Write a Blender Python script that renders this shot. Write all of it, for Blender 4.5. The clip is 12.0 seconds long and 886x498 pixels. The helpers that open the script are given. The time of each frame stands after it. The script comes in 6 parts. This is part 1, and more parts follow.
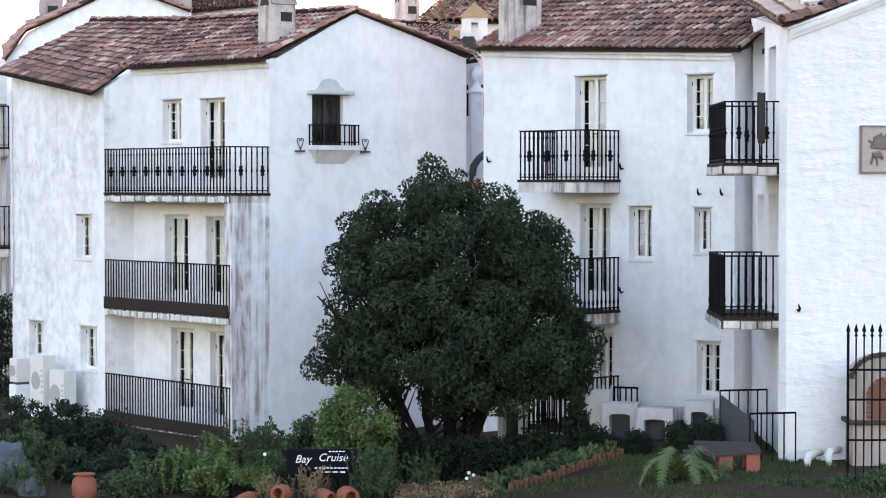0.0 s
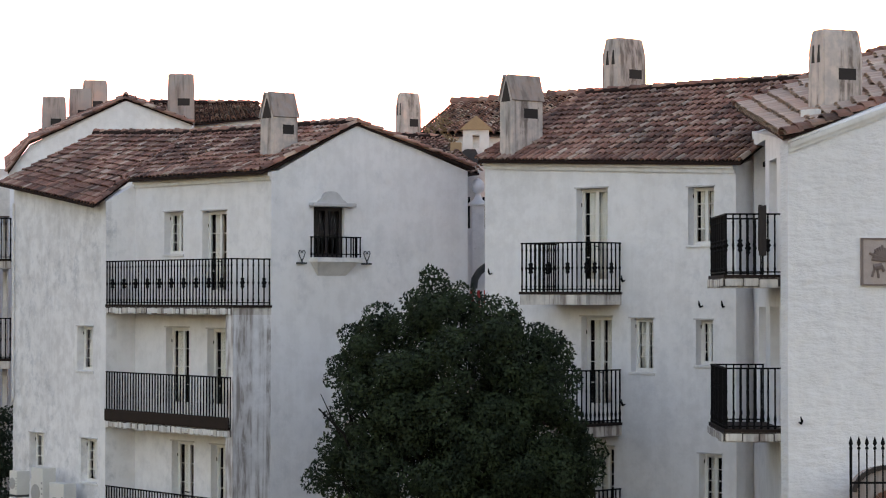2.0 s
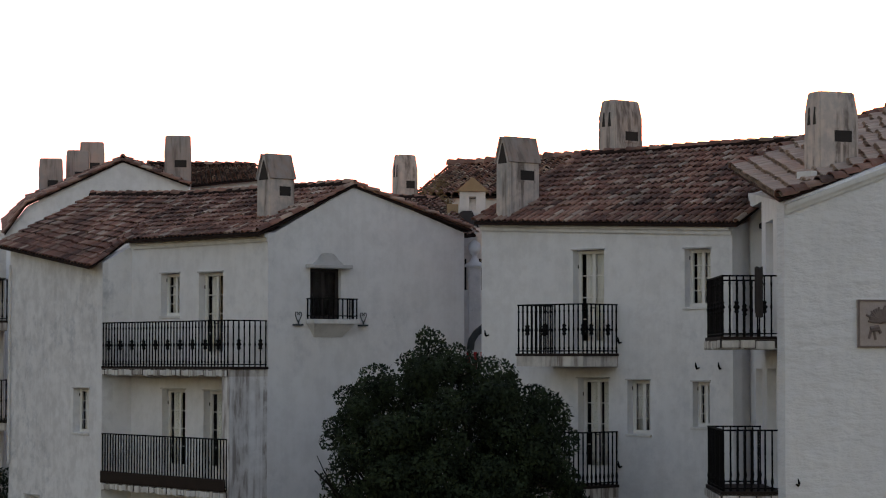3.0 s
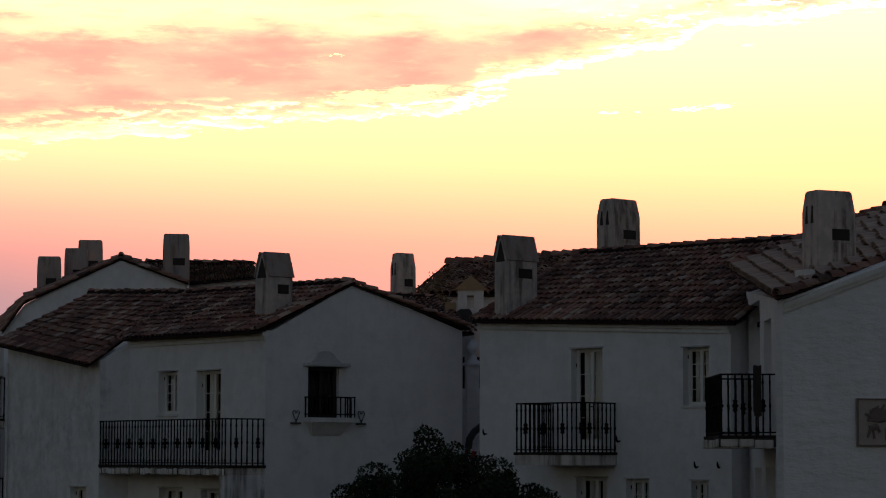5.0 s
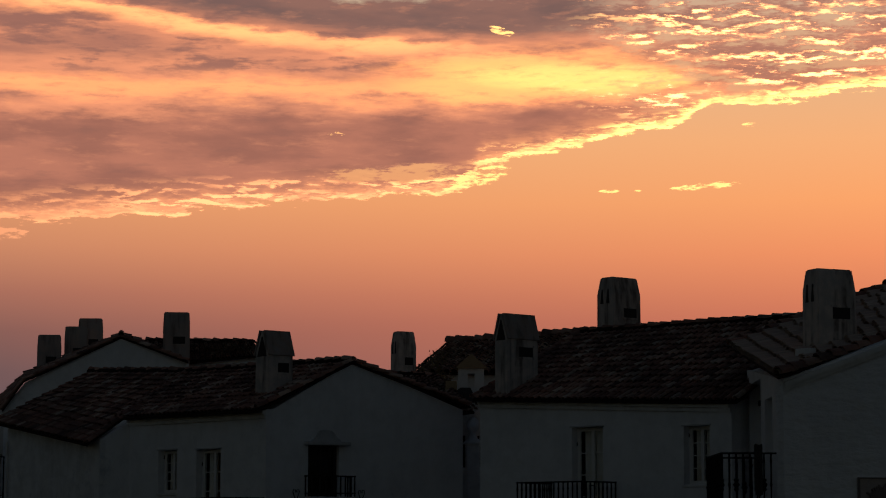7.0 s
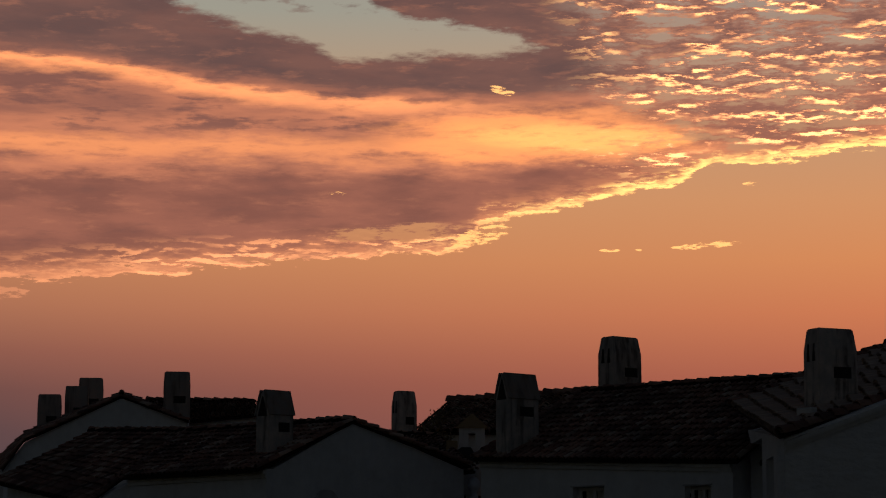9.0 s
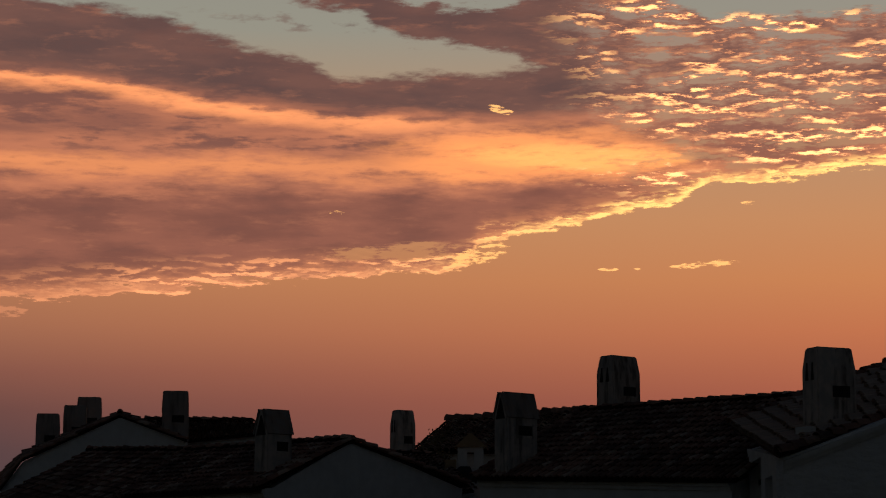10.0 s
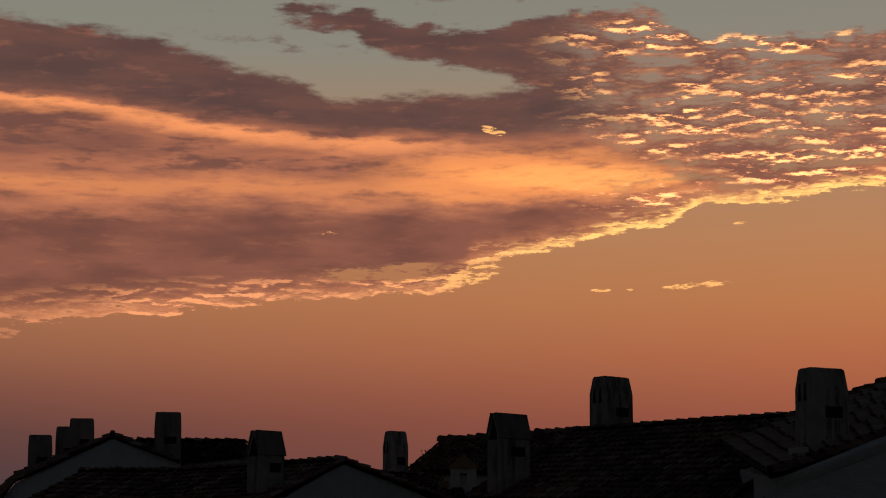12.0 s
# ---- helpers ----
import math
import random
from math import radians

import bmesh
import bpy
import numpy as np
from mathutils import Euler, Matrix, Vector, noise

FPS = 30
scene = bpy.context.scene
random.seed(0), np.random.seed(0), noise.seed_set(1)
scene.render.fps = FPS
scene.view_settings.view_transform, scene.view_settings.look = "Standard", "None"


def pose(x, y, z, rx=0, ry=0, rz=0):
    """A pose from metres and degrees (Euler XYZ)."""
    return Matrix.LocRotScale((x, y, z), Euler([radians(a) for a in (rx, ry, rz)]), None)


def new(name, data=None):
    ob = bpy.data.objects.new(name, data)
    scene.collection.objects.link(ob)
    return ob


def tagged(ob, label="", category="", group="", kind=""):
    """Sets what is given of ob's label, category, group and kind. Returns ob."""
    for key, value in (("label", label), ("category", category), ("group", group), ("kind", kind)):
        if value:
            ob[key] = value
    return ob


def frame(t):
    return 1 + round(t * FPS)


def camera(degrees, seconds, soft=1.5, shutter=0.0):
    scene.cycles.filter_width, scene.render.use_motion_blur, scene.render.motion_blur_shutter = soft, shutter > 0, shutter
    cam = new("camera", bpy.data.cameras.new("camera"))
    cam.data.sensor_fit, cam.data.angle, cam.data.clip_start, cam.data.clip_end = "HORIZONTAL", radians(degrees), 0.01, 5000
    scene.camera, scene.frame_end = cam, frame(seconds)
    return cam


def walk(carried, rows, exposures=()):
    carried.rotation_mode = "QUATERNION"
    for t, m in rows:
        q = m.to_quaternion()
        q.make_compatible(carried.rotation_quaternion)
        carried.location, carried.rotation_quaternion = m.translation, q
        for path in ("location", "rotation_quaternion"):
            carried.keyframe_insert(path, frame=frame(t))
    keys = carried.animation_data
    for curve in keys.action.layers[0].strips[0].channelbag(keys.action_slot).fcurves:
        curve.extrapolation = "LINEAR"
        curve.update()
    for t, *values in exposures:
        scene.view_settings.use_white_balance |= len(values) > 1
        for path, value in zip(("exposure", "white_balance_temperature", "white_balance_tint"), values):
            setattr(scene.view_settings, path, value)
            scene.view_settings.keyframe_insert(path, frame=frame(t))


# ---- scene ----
# ---------- camera ----------
H = 6.15  # height of the lens over the lower lawn
cam = camera(21.3, 12.0, soft=1.1)
# seconds, degrees turned to the right, degrees tilted up, roll
TURNS = [
    (0.0, 0.000, -1.554, 0.0), (0.5, 0.000, -0.797, 0.0), (1.0, -0.012, -0.126, 0.01), (1.5, -0.038, 0.487, 0.0),
    (2.0, -0.036, 1.173, 0.03), (2.5, 0.007, 1.863, 0.035), (3.0, 0.047, 2.672, 0.04), (5.0, 0.090, 5.062, 0.08),
    (5.5, 0.086, 5.539, 0.095), (6.0, 0.082, 6.066, 0.1), (6.5, 0.088, 6.545, 0.1), (7.0, 0.077, 6.969, 0.095),
    (9.0, 0.056, 8.411, 0.092), (9.5, 0.063, 8.664, 0.09), (10.0, 0.091, 8.874, 0.07), (10.5, 0.117, 9.044, 0.05),
    (11.0, 0.140, 9.184, 0.045), (11.5, 0.202, 9.296, 0.02), (12.0, 0.272, 9.382, 0.0)]
STOPS = [(0.0, 2.95, 6500, 13), (0.5, 2.79, 7000, 13), (1.0, 2.48, 7150, 14), (1.5, 2.22, 7200, 14), (2.0, 1.92, 7200, 14), (2.5, 1.55, 7250, 13),
         (3.0, 0.83, 7250, 13), (5.0, -1.32, 6550, 10), (5.5, -2.2, 6450, 9), (6.0, -2.72, 6350, 2), (6.5, -2.98, 6350, 1), (7.0, -3.15, 6400, 2),
         (9.0, -3.70, 6450, 9), (10.0, -3.86, 6450, 8), (11.0, -4.0, 6500, 9), (12.0, -4.12, 6500, 9)]
walk(cam, [(t, pose(0, 0, H, 90 + up, 0, -yaw) @ pose(0, 0, 0, 0, 0, roll)) for t, yaw, up, roll in TURNS], STOPS)

# ---------- world ----------
SUN_AZ = radians(8)
world = bpy.data.worlds.new("dusk")
scene.world = world
world.use_nodes = True
wn = world.node_tree.nodes
sky = wn.new("ShaderNodeTexSky")
sky.sky_type, sky.sun_disc = "NISHITA", False
sky.sun_elevation, sky.sun_rotation = radians(7), SUN_AZ
sky.ozone_density, sky.dust_density = 0.9, 1.2
tint = wn.new("ShaderNodeMix")
tint.data_type, tint.blend_type = "RGBA", "MULTIPLY"
tint.inputs[0].default_value, tint.inputs[7].default_value = 1.0, (1.15, 1.0, 1.045, 1)
world.node_tree.links.new(sky.outputs[0], tint.inputs[6])
world.node_tree.links.new(tint.outputs[2], wn["Background"].inputs[0])
wn["Background"].inputs[1].default_value = 0.15


# ---------- node helpers ----------
class Nodes:
    """A short way to write node trees."""

    def __init__(self, name):
        self.mat = bpy.data.materials.new(name)
        self.mat.use_nodes = True
        self.tree = self.mat.node_tree
        self.bsdf = self.tree.nodes["Principled BSDF"]
        self.out = self.tree.nodes["Material Output"]

    def put(self, kind, *links, **values):
        n = self.tree.nodes.new(kind)
        for key, v in values.items():
            if key == "op":
                n.operation = v
            elif key == "blend":
                n.data_type, n.blend_type = "RGBA", v
            elif key == "clamp":
                n.use_clamp = v
        for slot, v in links:
            self.set(n, slot, v)
        return n

    def set(self, n, slot, v):
        if hasattr(v, "is_output"):
            self.tree.links.new(v, n.inputs[slot])
        else:
            n.inputs[slot].default_value = v

    def math(self, op, a, b=0.0, c=0.0):
        return self.put("ShaderNodeMath", (0, a), (1, b), (2, c), op=op).outputs[0]

    def mix(self, fac, a, b, blend="MIX"):
        return self.put("ShaderNodeMix", (0, fac), (6, a), (7, b), blend=blend).outputs[2]

    def ramp(self, fac, stops, smooth=False):
        n = self.tree.nodes.new("ShaderNodeValToRGB")
        el = n.color_ramp.elements
        n.color_ramp.interpolation = "EASE" if smooth else "LINEAR"
        while len(el) < len(stops):
            el.new(0.5)
        for e, (p, c) in zip(el, stops):
            e.position = p
            e.color = (c, c, c, 1) if isinstance(c, (int, float)) else (*c, 1)
        self.tree.links.new(fac, n.inputs[0])
        return n.outputs[0]

    def coords(self, scale=(1, 1, 1)):
        t = self.tree.nodes.new("ShaderNodeNewGeometry").outputs["Position"]
        return self.put("ShaderNodeMapping", (0, t), (3, scale)).outputs[0]

    def noise(self, scale, detail=4.0, rough=0.55, vec=None, stretch=(1, 1, 1)):
        vec = vec or self.coords(stretch)
        return self.put("ShaderNodeTexNoise", ("Vector", vec), ("Scale", scale), ("Detail", detail), ("Roughness", rough)).outputs[0]

    def bump(self, height, strength=0.4, distance=0.01, normal=None):
        links = [("Height", height), ("Strength", strength), ("Distance", distance)]
        if normal:
            links.append(("Normal", normal))
        return self.put("ShaderNodeBump", *links).outputs[0]


def rgb(*c):
    return (*c, 1.0)


def simple(name, colour, rough=0.6, metal=0.0, vary=0.25, scale=6.0, bump=0.0, depth=0.01):
    """A surface with two scales of variation round one base colour."""
    m = Nodes(name)
    n1, n2 = m.noise(scale), m.noise(scale * 7)
    f = m.math("MULTIPLY_ADD", m.math("ADD", n1, n2), vary, 1 - vary)
    base = m.mix(1.0, rgb(*colour), m.put("ShaderNodeCombineColor", (0, f), (1, f), (2, f)).outputs[0], "MULTIPLY")
    m.set(m.bsdf, "Base Color", base)
    m.set(m.bsdf, "Roughness", m.math("MULTIPLY_ADD", n2, 0.3, rough - 0.15))
    m.set(m.bsdf, "Metallic", metal)
    m.set(m.bsdf, "Specular IOR Level", 0.12)
    if bump:
        m.set(m.bsdf, "Normal", m.bump(n2, bump, depth))
    return m.mat


def plaster(name, colour, dirt=0.5, lumps=1.0, drips=0.0, mottled=0.4, courses=0.0):
    """Hand-trowelled, limewashed wall: lumps, trowel marks, grey weather stains and runs, or lumpy courses of masonry under the wash."""
    m = Nodes(name)
    big = m.noise(0.45, 5, 0.6)
    mid = m.noise(1.7, 6, 0.65)
    runs = m.noise(1.0, 6, 0.65, stretch=(3.2, 3.2, 0.22))
    stain = m.ramp(m.math("MULTIPLY_ADD", m.math("MULTIPLY", mid, runs), 0.45, m.math("MULTIPLY", m.noise(3.2, 5, 0.65), 0.36)), [(0.24, 0.0), (0.36, 1.0)], True)
    blotch = m.ramp(big, [(0.42, 0.0), (0.7, 1.0)], True)
    amount = m.math("MULTIPLY", m.math("MULTIPLY_ADD", stain, 0.6, m.math("MULTIPLY", blotch, 0.4)), dirt)
    clean = m.mix(m.noise(0.9, 3), rgb(*colour), rgb(*[c * 0.93 for c in colour]))
    mottle = m.ramp(m.noise(3.0, 8, 0.72), [(0.47, 0.0), (0.68, 1.0)], True)
    where = m.ramp(m.noise(0.33, 3, 0.5), [(0.44, 0.05), (0.62, 1.0)], True)
    clean = m.mix(m.math("MULTIPLY", m.math("MULTIPLY", mottle, where), mottled), clean, rgb(*[c * k for c, k in zip(colour, (0.62, 0.645, 0.68))]))
    # a few small dark scabs where the wash has come off
    scab = m.ramp(m.noise(2.3, 7, 0.7), [(0.66, 0.0), (0.74, 1.0)], True)
    clean = m.mix(m.math("MULTIPLY", m.math("MULTIPLY", scab, where), min(1.0, dirt * 1.6)), clean, rgb(0.20, 0.19, 0.20))
    tone = m.mix(amount, clean, rgb(0.33, 0.32, 0.32))
    if drips:
        wide = m.ramp(m.noise(1.0, 4, 0.55, stretch=(4.6, 4.6, 0.16)), [(0.42, 0.0), (0.58, 1.0)], True)
        streak = m.ramp(m.noise(1.0, 5, 0.6, stretch=(8, 8, 1.4)), [(0.40, 0.25), (0.62, 1.0)], True)
        patchy = m.ramp(m.noise(1.3, 6, 0.65), [(0.28, 0.0), (0.46, 1.0)], True)
        tone = m.mix(m.math("MULTIPLY", m.math("MULTIPLY", m.math("MULTIPLY", wide, streak), patchy), drips), tone, rgb(0.185, 0.150, 0.135))
    m.set(m.bsdf, "Base Color", tone)
    m.set(m.bsdf, "Roughness", 0.9)
    trowel = m.noise(3.0, 1.5, 0.4, stretch=(1.2, 1.2, 1.0))
    b1 = m.bump(trowel, 0.42 * lumps, 0.06)
    if courses:
        rows = m.noise(1.0, 5, 0.6, stretch=(2.1, 2.1, 6.0))
        b1 = m.bump(m.ramp(rows, [(0.30, 0.0), (0.72, 1.0)], True), courses, 0.10, b1)
    m.set(m.bsdf, "Normal", m.bump(m.noise(16, 4), 0.35, 0.012, b1))
    return m.mat


def tile_clay(name, piece, pale=0.0):
    """Weathered terracotta: each tile its own tone, lichen and soot over it."""
    m = Nodes(name)
    if piece:
        r = m.tree.nodes.new("ShaderNodeObjectInfo").outputs["Random"]
    else:
        r = m.tree.nodes.new("ShaderNodeNewGeometry").outputs["Random Per Island"]
    tone = m.ramp(r, [(0.0, (0.09, 0.045, 0.036)), (0.15, (0.22, 0.10, 0.075)), (0.5, (0.35, 0.165, 0.122)), (0.8, (0.45, 0.27, 0.205)), (1.0, (0.60, 0.47, 0.39))])
    lichen = m.ramp(m.noise(7, 6, 0.7), [(0.48, 0.0), (0.7, 1.0)])
    soot = m.ramp(m.noise(0.8, 5, 0.6), [(0.4, 0.0), (0.68, 1.0)])
    c = m.mix(m.math("MULTIPLY", lichen, 0.5), tone, rgb(0.30, 0.255, 0.225))
    c = m.mix(m.math("MULTIPLY", soot, 0.7), c, rgb(0.045, 0.03, 0.028))
    # pale tone puts the sky's grazing reflection into the clay colour
    if pale:
        c = m.mix(pale, c, rgb(0.56, 0.45, 0.38))
    m.set(m.bsdf, "Base Color", c)
    m.set(m.bsdf, "Roughness", 0.85)
    m.set(m.bsdf, "Normal", m.bump(m.noise(30, 4), 0.3, 0.01))
    return m.mat


def leaf(name, dark, light, rough=0.7):
    m = Nodes(name)
    r = m.tree.nodes.new("ShaderNodeNewGeometry").outputs["Random Per Island"]
    # broad patches put clump light and shade into the leaf colour
    patch = m.noise(2.1, 3)
    f = m.math("MULTIPLY_ADD", r, 0.5, m.math("MULTIPLY_ADD", patch, 2.2, -0.95))
    m.set(m.bsdf, "Base Color", m.mix(m.put("ShaderNodeMath", (0, f), (1, 1.0), op="MULTIPLY", clamp=True).outputs[0], rgb(*dark), rgb(*light)))
    m.set(m.bsdf, "Roughness", rough)
    m.set(m.bsdf, "Specular IOR Level", 0.2)
    return m.mat


def glass_mat():
    m = Nodes("window_glass")
    for k, v in (("Base Color", rgb(0.93, 0.95, 0.96)), ("Roughness", 0.03), ("Transmission Weight", 1.0), ("IOR", 1.14)):
        m.set(m.bsdf, k, v)
    return m.mat


def sky_mat(strength):
    """Sunset sky: a smooth glow near the skyline, a bank of cloud with a burning lower edge, cirrus streaks and broken lumps."""
    m = Nodes("sunset_sky")
    m.tree.nodes.remove(m.bsdf)
    sep = m.put("ShaderNodeSeparateXYZ", (0, m.coords()))
    x, y, z = sep.outputs
    az = m.math("MULTIPLY", m.math("ARCTAN2", x, y), 57.2958)
    el = m.math("MULTIPLY", m.math("ARCTAN2", m.math("SUBTRACT", z, 6.15), 2600.0), 57.2958)
    vec = m.put("ShaderNodeCombineXYZ", (0, az), (1, el)).outputs[0]

    def n(sx, sy, detail=5.0, rough=0.55, off=0.0, slant=0.0, drop=0.0):
        v = m.put("ShaderNodeMapping", (0, vec), (1, (off, off * 0.7 - drop * sy, off)), (2, (0, 0, slant)), (3, (sx, sy, 1))).outputs[0]
        return m.noise(1.0, detail, rough, v)

    def signed(v, amount):
        return m.math("MULTIPLY", m.math("SUBTRACT", v, 0.5), amount)

    def lin(v, a, b):
        return m.put("ShaderNodeMapRange", (0, v), (1, a), (2, b), (3, 0.0), (4, 1.0)).outputs[0]

    def smooth(v, a, b):
        k = m.put("ShaderNodeMapRange", (0, v), (1, a), (2, b), (3, 0.0), (4, 1.0))
        k.interpolation_type = "SMOOTHSTEP"
        return k.outputs[0]

    def mul(*v):
        out = v[0]
        for w in v[1:]:
            out = m.math("MULTIPLY", out, w)
        return out

    def add(*v):
        out = v[0]
        for w in v[1:]:
            out = m.math("ADD", out, w)
        return out

    def sub(a, b):
        return m.math("SUBTRACT", a, b)

    def flip(v):
        return m.math("SUBTRACT", 1.0, v)

    def band(v, centre, half):
        """1 along a centre line, falling to 0 over half a degree-width on either side."""
        return smooth(m.math("ABSOLUTE", m.math("SUBTRACT", v, centre)), half, 0.0)

    def oval(a0, e0, ra, re, tilt=0.0):
        """1 in the middle of an oval patch, 0 on its outline and negative outside."""
        da = m.math("DIVIDE", sub(az, a0), ra)
        de = m.math("DIVIDE", sub(el, m.math("MULTIPLY_ADD", az, tilt, e0 - a0 * tilt)), re)
        return flip(add(mul(da, da), mul(de, de)))

    def curve(stops, lo=-20.0, hi=20.0):
        """A height in degrees against azimuth, from a few stops."""
        top = max(h for _, h in stops) + 0.01
        return m.math("MULTIPLY", m.ramp(lin(az, lo, hi), [((a - lo) / (hi - lo), h / top) for a, h in stops]), top)

    right = lin(az, -11.0, 11.0)
    # clear sky: dusky rose at the skyline, orange, then grey higher up
    left_c = m.ramp(lin(el, 2.0, 18.0), [(0.0, (0.060, 0.047, 0.058)), (0.12, (0.105, 0.057, 0.058)), (0.18, (0.155, 0.067, 0.058)), (0.24, (0.25, 0.094, 0.066)), (0.31, (0.38, 0.148, 0.080)), (0.38, (0.47, 0.192, 0.09)), (0.47, (0.50, 0.235, 0.11)), (0.62, (0.44, 0.27, 0.155)), (0.76, (0.30, 0.285, 0.23)), (1.0, (0.25, 0.25, 0.22))])
    right_c = m.ramp(lin(el, 2.0, 18.0), [(0.0, (0.25, 0.076, 0.062)), (0.2, (0.40, 0.110, 0.064)), (0.30, (0.55, 0.172, 0.075)), (0.38, (0.60, 0.225, 0.088)), (0.47, (0.58, 0.258, 0.115)), (0.62, (0.48, 0.28, 0.16)), (0.76, (0.32, 0.285, 0.23)), (1.0, (0.25, 0.25, 0.22))])
    clear = m.mix(right, left_c, right_c)
    soft = n(0.32, 1.25, 6, 0.55, 9.0)
    flow = n(0.14, 0.95, 6, 0.55, 3.1, 0.06)
    frill = n(1.05, 4.4, 7, 0.60, 51.0, -0.10)
    under = smooth(sub(frill, n(1.05, 4.4, 7, 0.60, 51.0, -0.10, 0.09)), 0.0, 0.10)
    # lower edge of the bank, with its step below the notch and the kink to the right
    edge = curve([(-20, 6.9), (-10.7, 7.54), (-8.0, 7.76), (-6.0, 7.90), (-3.2, 8.14), (0.3, 8.36), (0.72, 8.5), (1.0, 9.02), (1.9, 9.18), (3.0, 9.40), (4.4, 9.72), (5.8, 9.98), (6.3, 10.25), (6.85, 10.50), (7.1, 10.38), (8.5, 10.48), (10.8, 10.76), (20, 11.6)])
    d0 = sub(el, edge)
    west = flip(smooth(az, -0.5, 2.5))
    ragged = m.math("MULTIPLY_ADD", west, 0.42, 0.36)
    grit = n(3.1, 10.5, 6, 0.65, 7.0, -0.08)
    grain = n(0.85, 3.6, 8, 0.64, 63.0, -0.03)
    d = add(d0, mul(sub(frill, 0.47), ragged, 1.6), signed(soft, 0.20), signed(grit, 0.34))
    # body of the bank: dark mauve below, a smoky upper bank, glowing cirrus between
    low = m.mix(smooth(soft, 0.35, 0.62), rgb(0.212, 0.088, 0.064), rgb(0.300, 0.119, 0.079))
    high = m.mix(smooth(soft, 0.35, 0.65), rgb(0.118, 0.070, 0.063), rgb(0.175, 0.090, 0.072))
    mid = m.mix(smooth(flow, 0.36, 0.62), rgb(0.275, 0.116, 0.080), rgb(0.54, 0.205, 0.108))
    patch = mul(smooth(add(n(0.30, 1.5, 8, 0.62, 101.0, 0.03), signed(grain, 0.25)), 0.47, 0.58), flip(smooth(az, -2.5, 3.5)), smooth(el, 10.9, 11.4))
    mid = m.mix(mul(patch, 0.9), mid, rgb(0.19, 0.088, 0.070))
    tongue = mul(band(add(el, signed(soft, 1.1), signed(flow, 0.6), signed(grain, 0.9)), 10.85, 0.46), flip(smooth(az, 2.0, 7.0)))
    mid = m.mix(mul(tongue, 0.75), mid, rgb(0.88, 0.33, 0.125))
    glow = smooth(add(oval(3.0, 11.22, 5.4, 0.80, 0.02), signed(flow, 1.6), signed(soft, 1.2), signed(grain, 1.5)), 0.05, 1.1)
    mid = m.mix(mul(glow, 0.95), mid, rgb(1.10, 0.405, 0.13))
    hot = smooth(add(oval(3.4, 11.1, 3.4, 0.40, -0.02), signed(soft, 1.4), signed(grain, 2.2)), 0.0, 1.0)
    mid = m.mix(mul(hot, 0.85), mid, rgb(1.40, 0.58, 0.16))
    streak = curve([(-20, 14.0), (-10.7, 12.98), (-8.0, 12.76), (-5.2, 12.30), (-2.5, 12.05), (1.0, 11.92), (4.0, 12.1), (20, 12.6)])
    ds = sub(add(el, signed(soft, 0.45), signed(flow, 0.3), signed(grain, 0.45)), streak)
    cir = mul(smooth(ds, 0.10, -0.06), smooth(ds, -0.46, -0.04), flip(smooth(az, -2.0, 3.5)), m.math("MULTIPLY_ADD", smooth(flow, 0.32, 0.55), 0.45, 0.55))
    mid = m.mix(cir, mid, rgb(1.08, 0.405, 0.155))
    roofline = curve([(-20, 10.1), (-10.7, 10.15), (-4.0, 10.25), (1.0, 10.3), (4.2, 10.5), (6.2, 10.62), (6.9, 10.2), (20, 10.0)])
    lower = smooth(sub(add(el, signed(soft, 0.9), signed(flow, 0.5), signed(grain, 0.7)), roofline), 0.28, -0.25)
    body = m.mix(smooth(add(ds, signed(soft, 0.3)), -0.02, 0.42), mid, high)
    body = m.mix(lower, body, low)
    body = m.mix(mul(smooth(grain, 0.52, 0.72), 0.30), body, rgb(0.50, 0.20, 0.11))
    body = m.mix(mul(smooth(grain, 0.48, 0.28), 0.34), body, rgb(0.150, 0.073, 0.060))
    # glow close to the burning rim, then the rim and its tufts
    near = mul(smooth(d0, 0.85, 0.10), m.math("MULTIPLY_ADD", smooth(frill, 0.4, 0.6), 0.6, 0.25))
    body = m.mix(mul(near, 0.85), body, rgb(0.68, 0.265, 0.12))
    rim_c = m.mix(smooth(az, -3.0, 6.5), rgb(1.12, 0.47, 0.20), rgb(1.6, 0.95, 0.28))
    tuft = mul(smooth(d0, m.math("MULTIPLY_ADD", west, 0.45, 0.40), 0.12), under, m.math("MULTIPLY_ADD", smooth(n(0.5, 1.6, 4, 0.5, 27.0), 0.36, 0.56), 0.8, 0.2))
    rim = mul(smooth(d, -0.02, 0.04), smooth(d, 0.27, 0.04), m.math("MULTIPLY_ADD", smooth(az, 0.2, 3.5), 0.42, 0.58), m.math("MULTIPLY_ADD", smooth(grain, 0.38, 0.55), 0.6, 0.4))
    body = m.mix(m.math("MAXIMUM", rim, m.math("MINIMUM", mul(tuft, m.math("MULTIPLY_ADD", smooth(az, -10.5, -5.0), 0.9, 0.4)), 1.0)), body, rim_c)
    # upper outlines: the bank's top, and a shelf of cloud above a wedge of clear sky
    top_e = curve([(-20, 15.2), (-10.7, 14.85), (-7.2, 14.45), (-5.5, 13.95), (-3.4, 13.45), (-2.5, 13.05), (0.9, 13.12), (2.6, 13.30), (3.4, 14.2), (20, 14.4)])
    billow = add(signed(n(0.6, 1.7, 7, 0.6, 12.0), 0.75), signed(frill, 0.4), signed(grit, 0.25))
    bank = smooth(add(sub(top_e, el), billow), -0.10, 0.16)
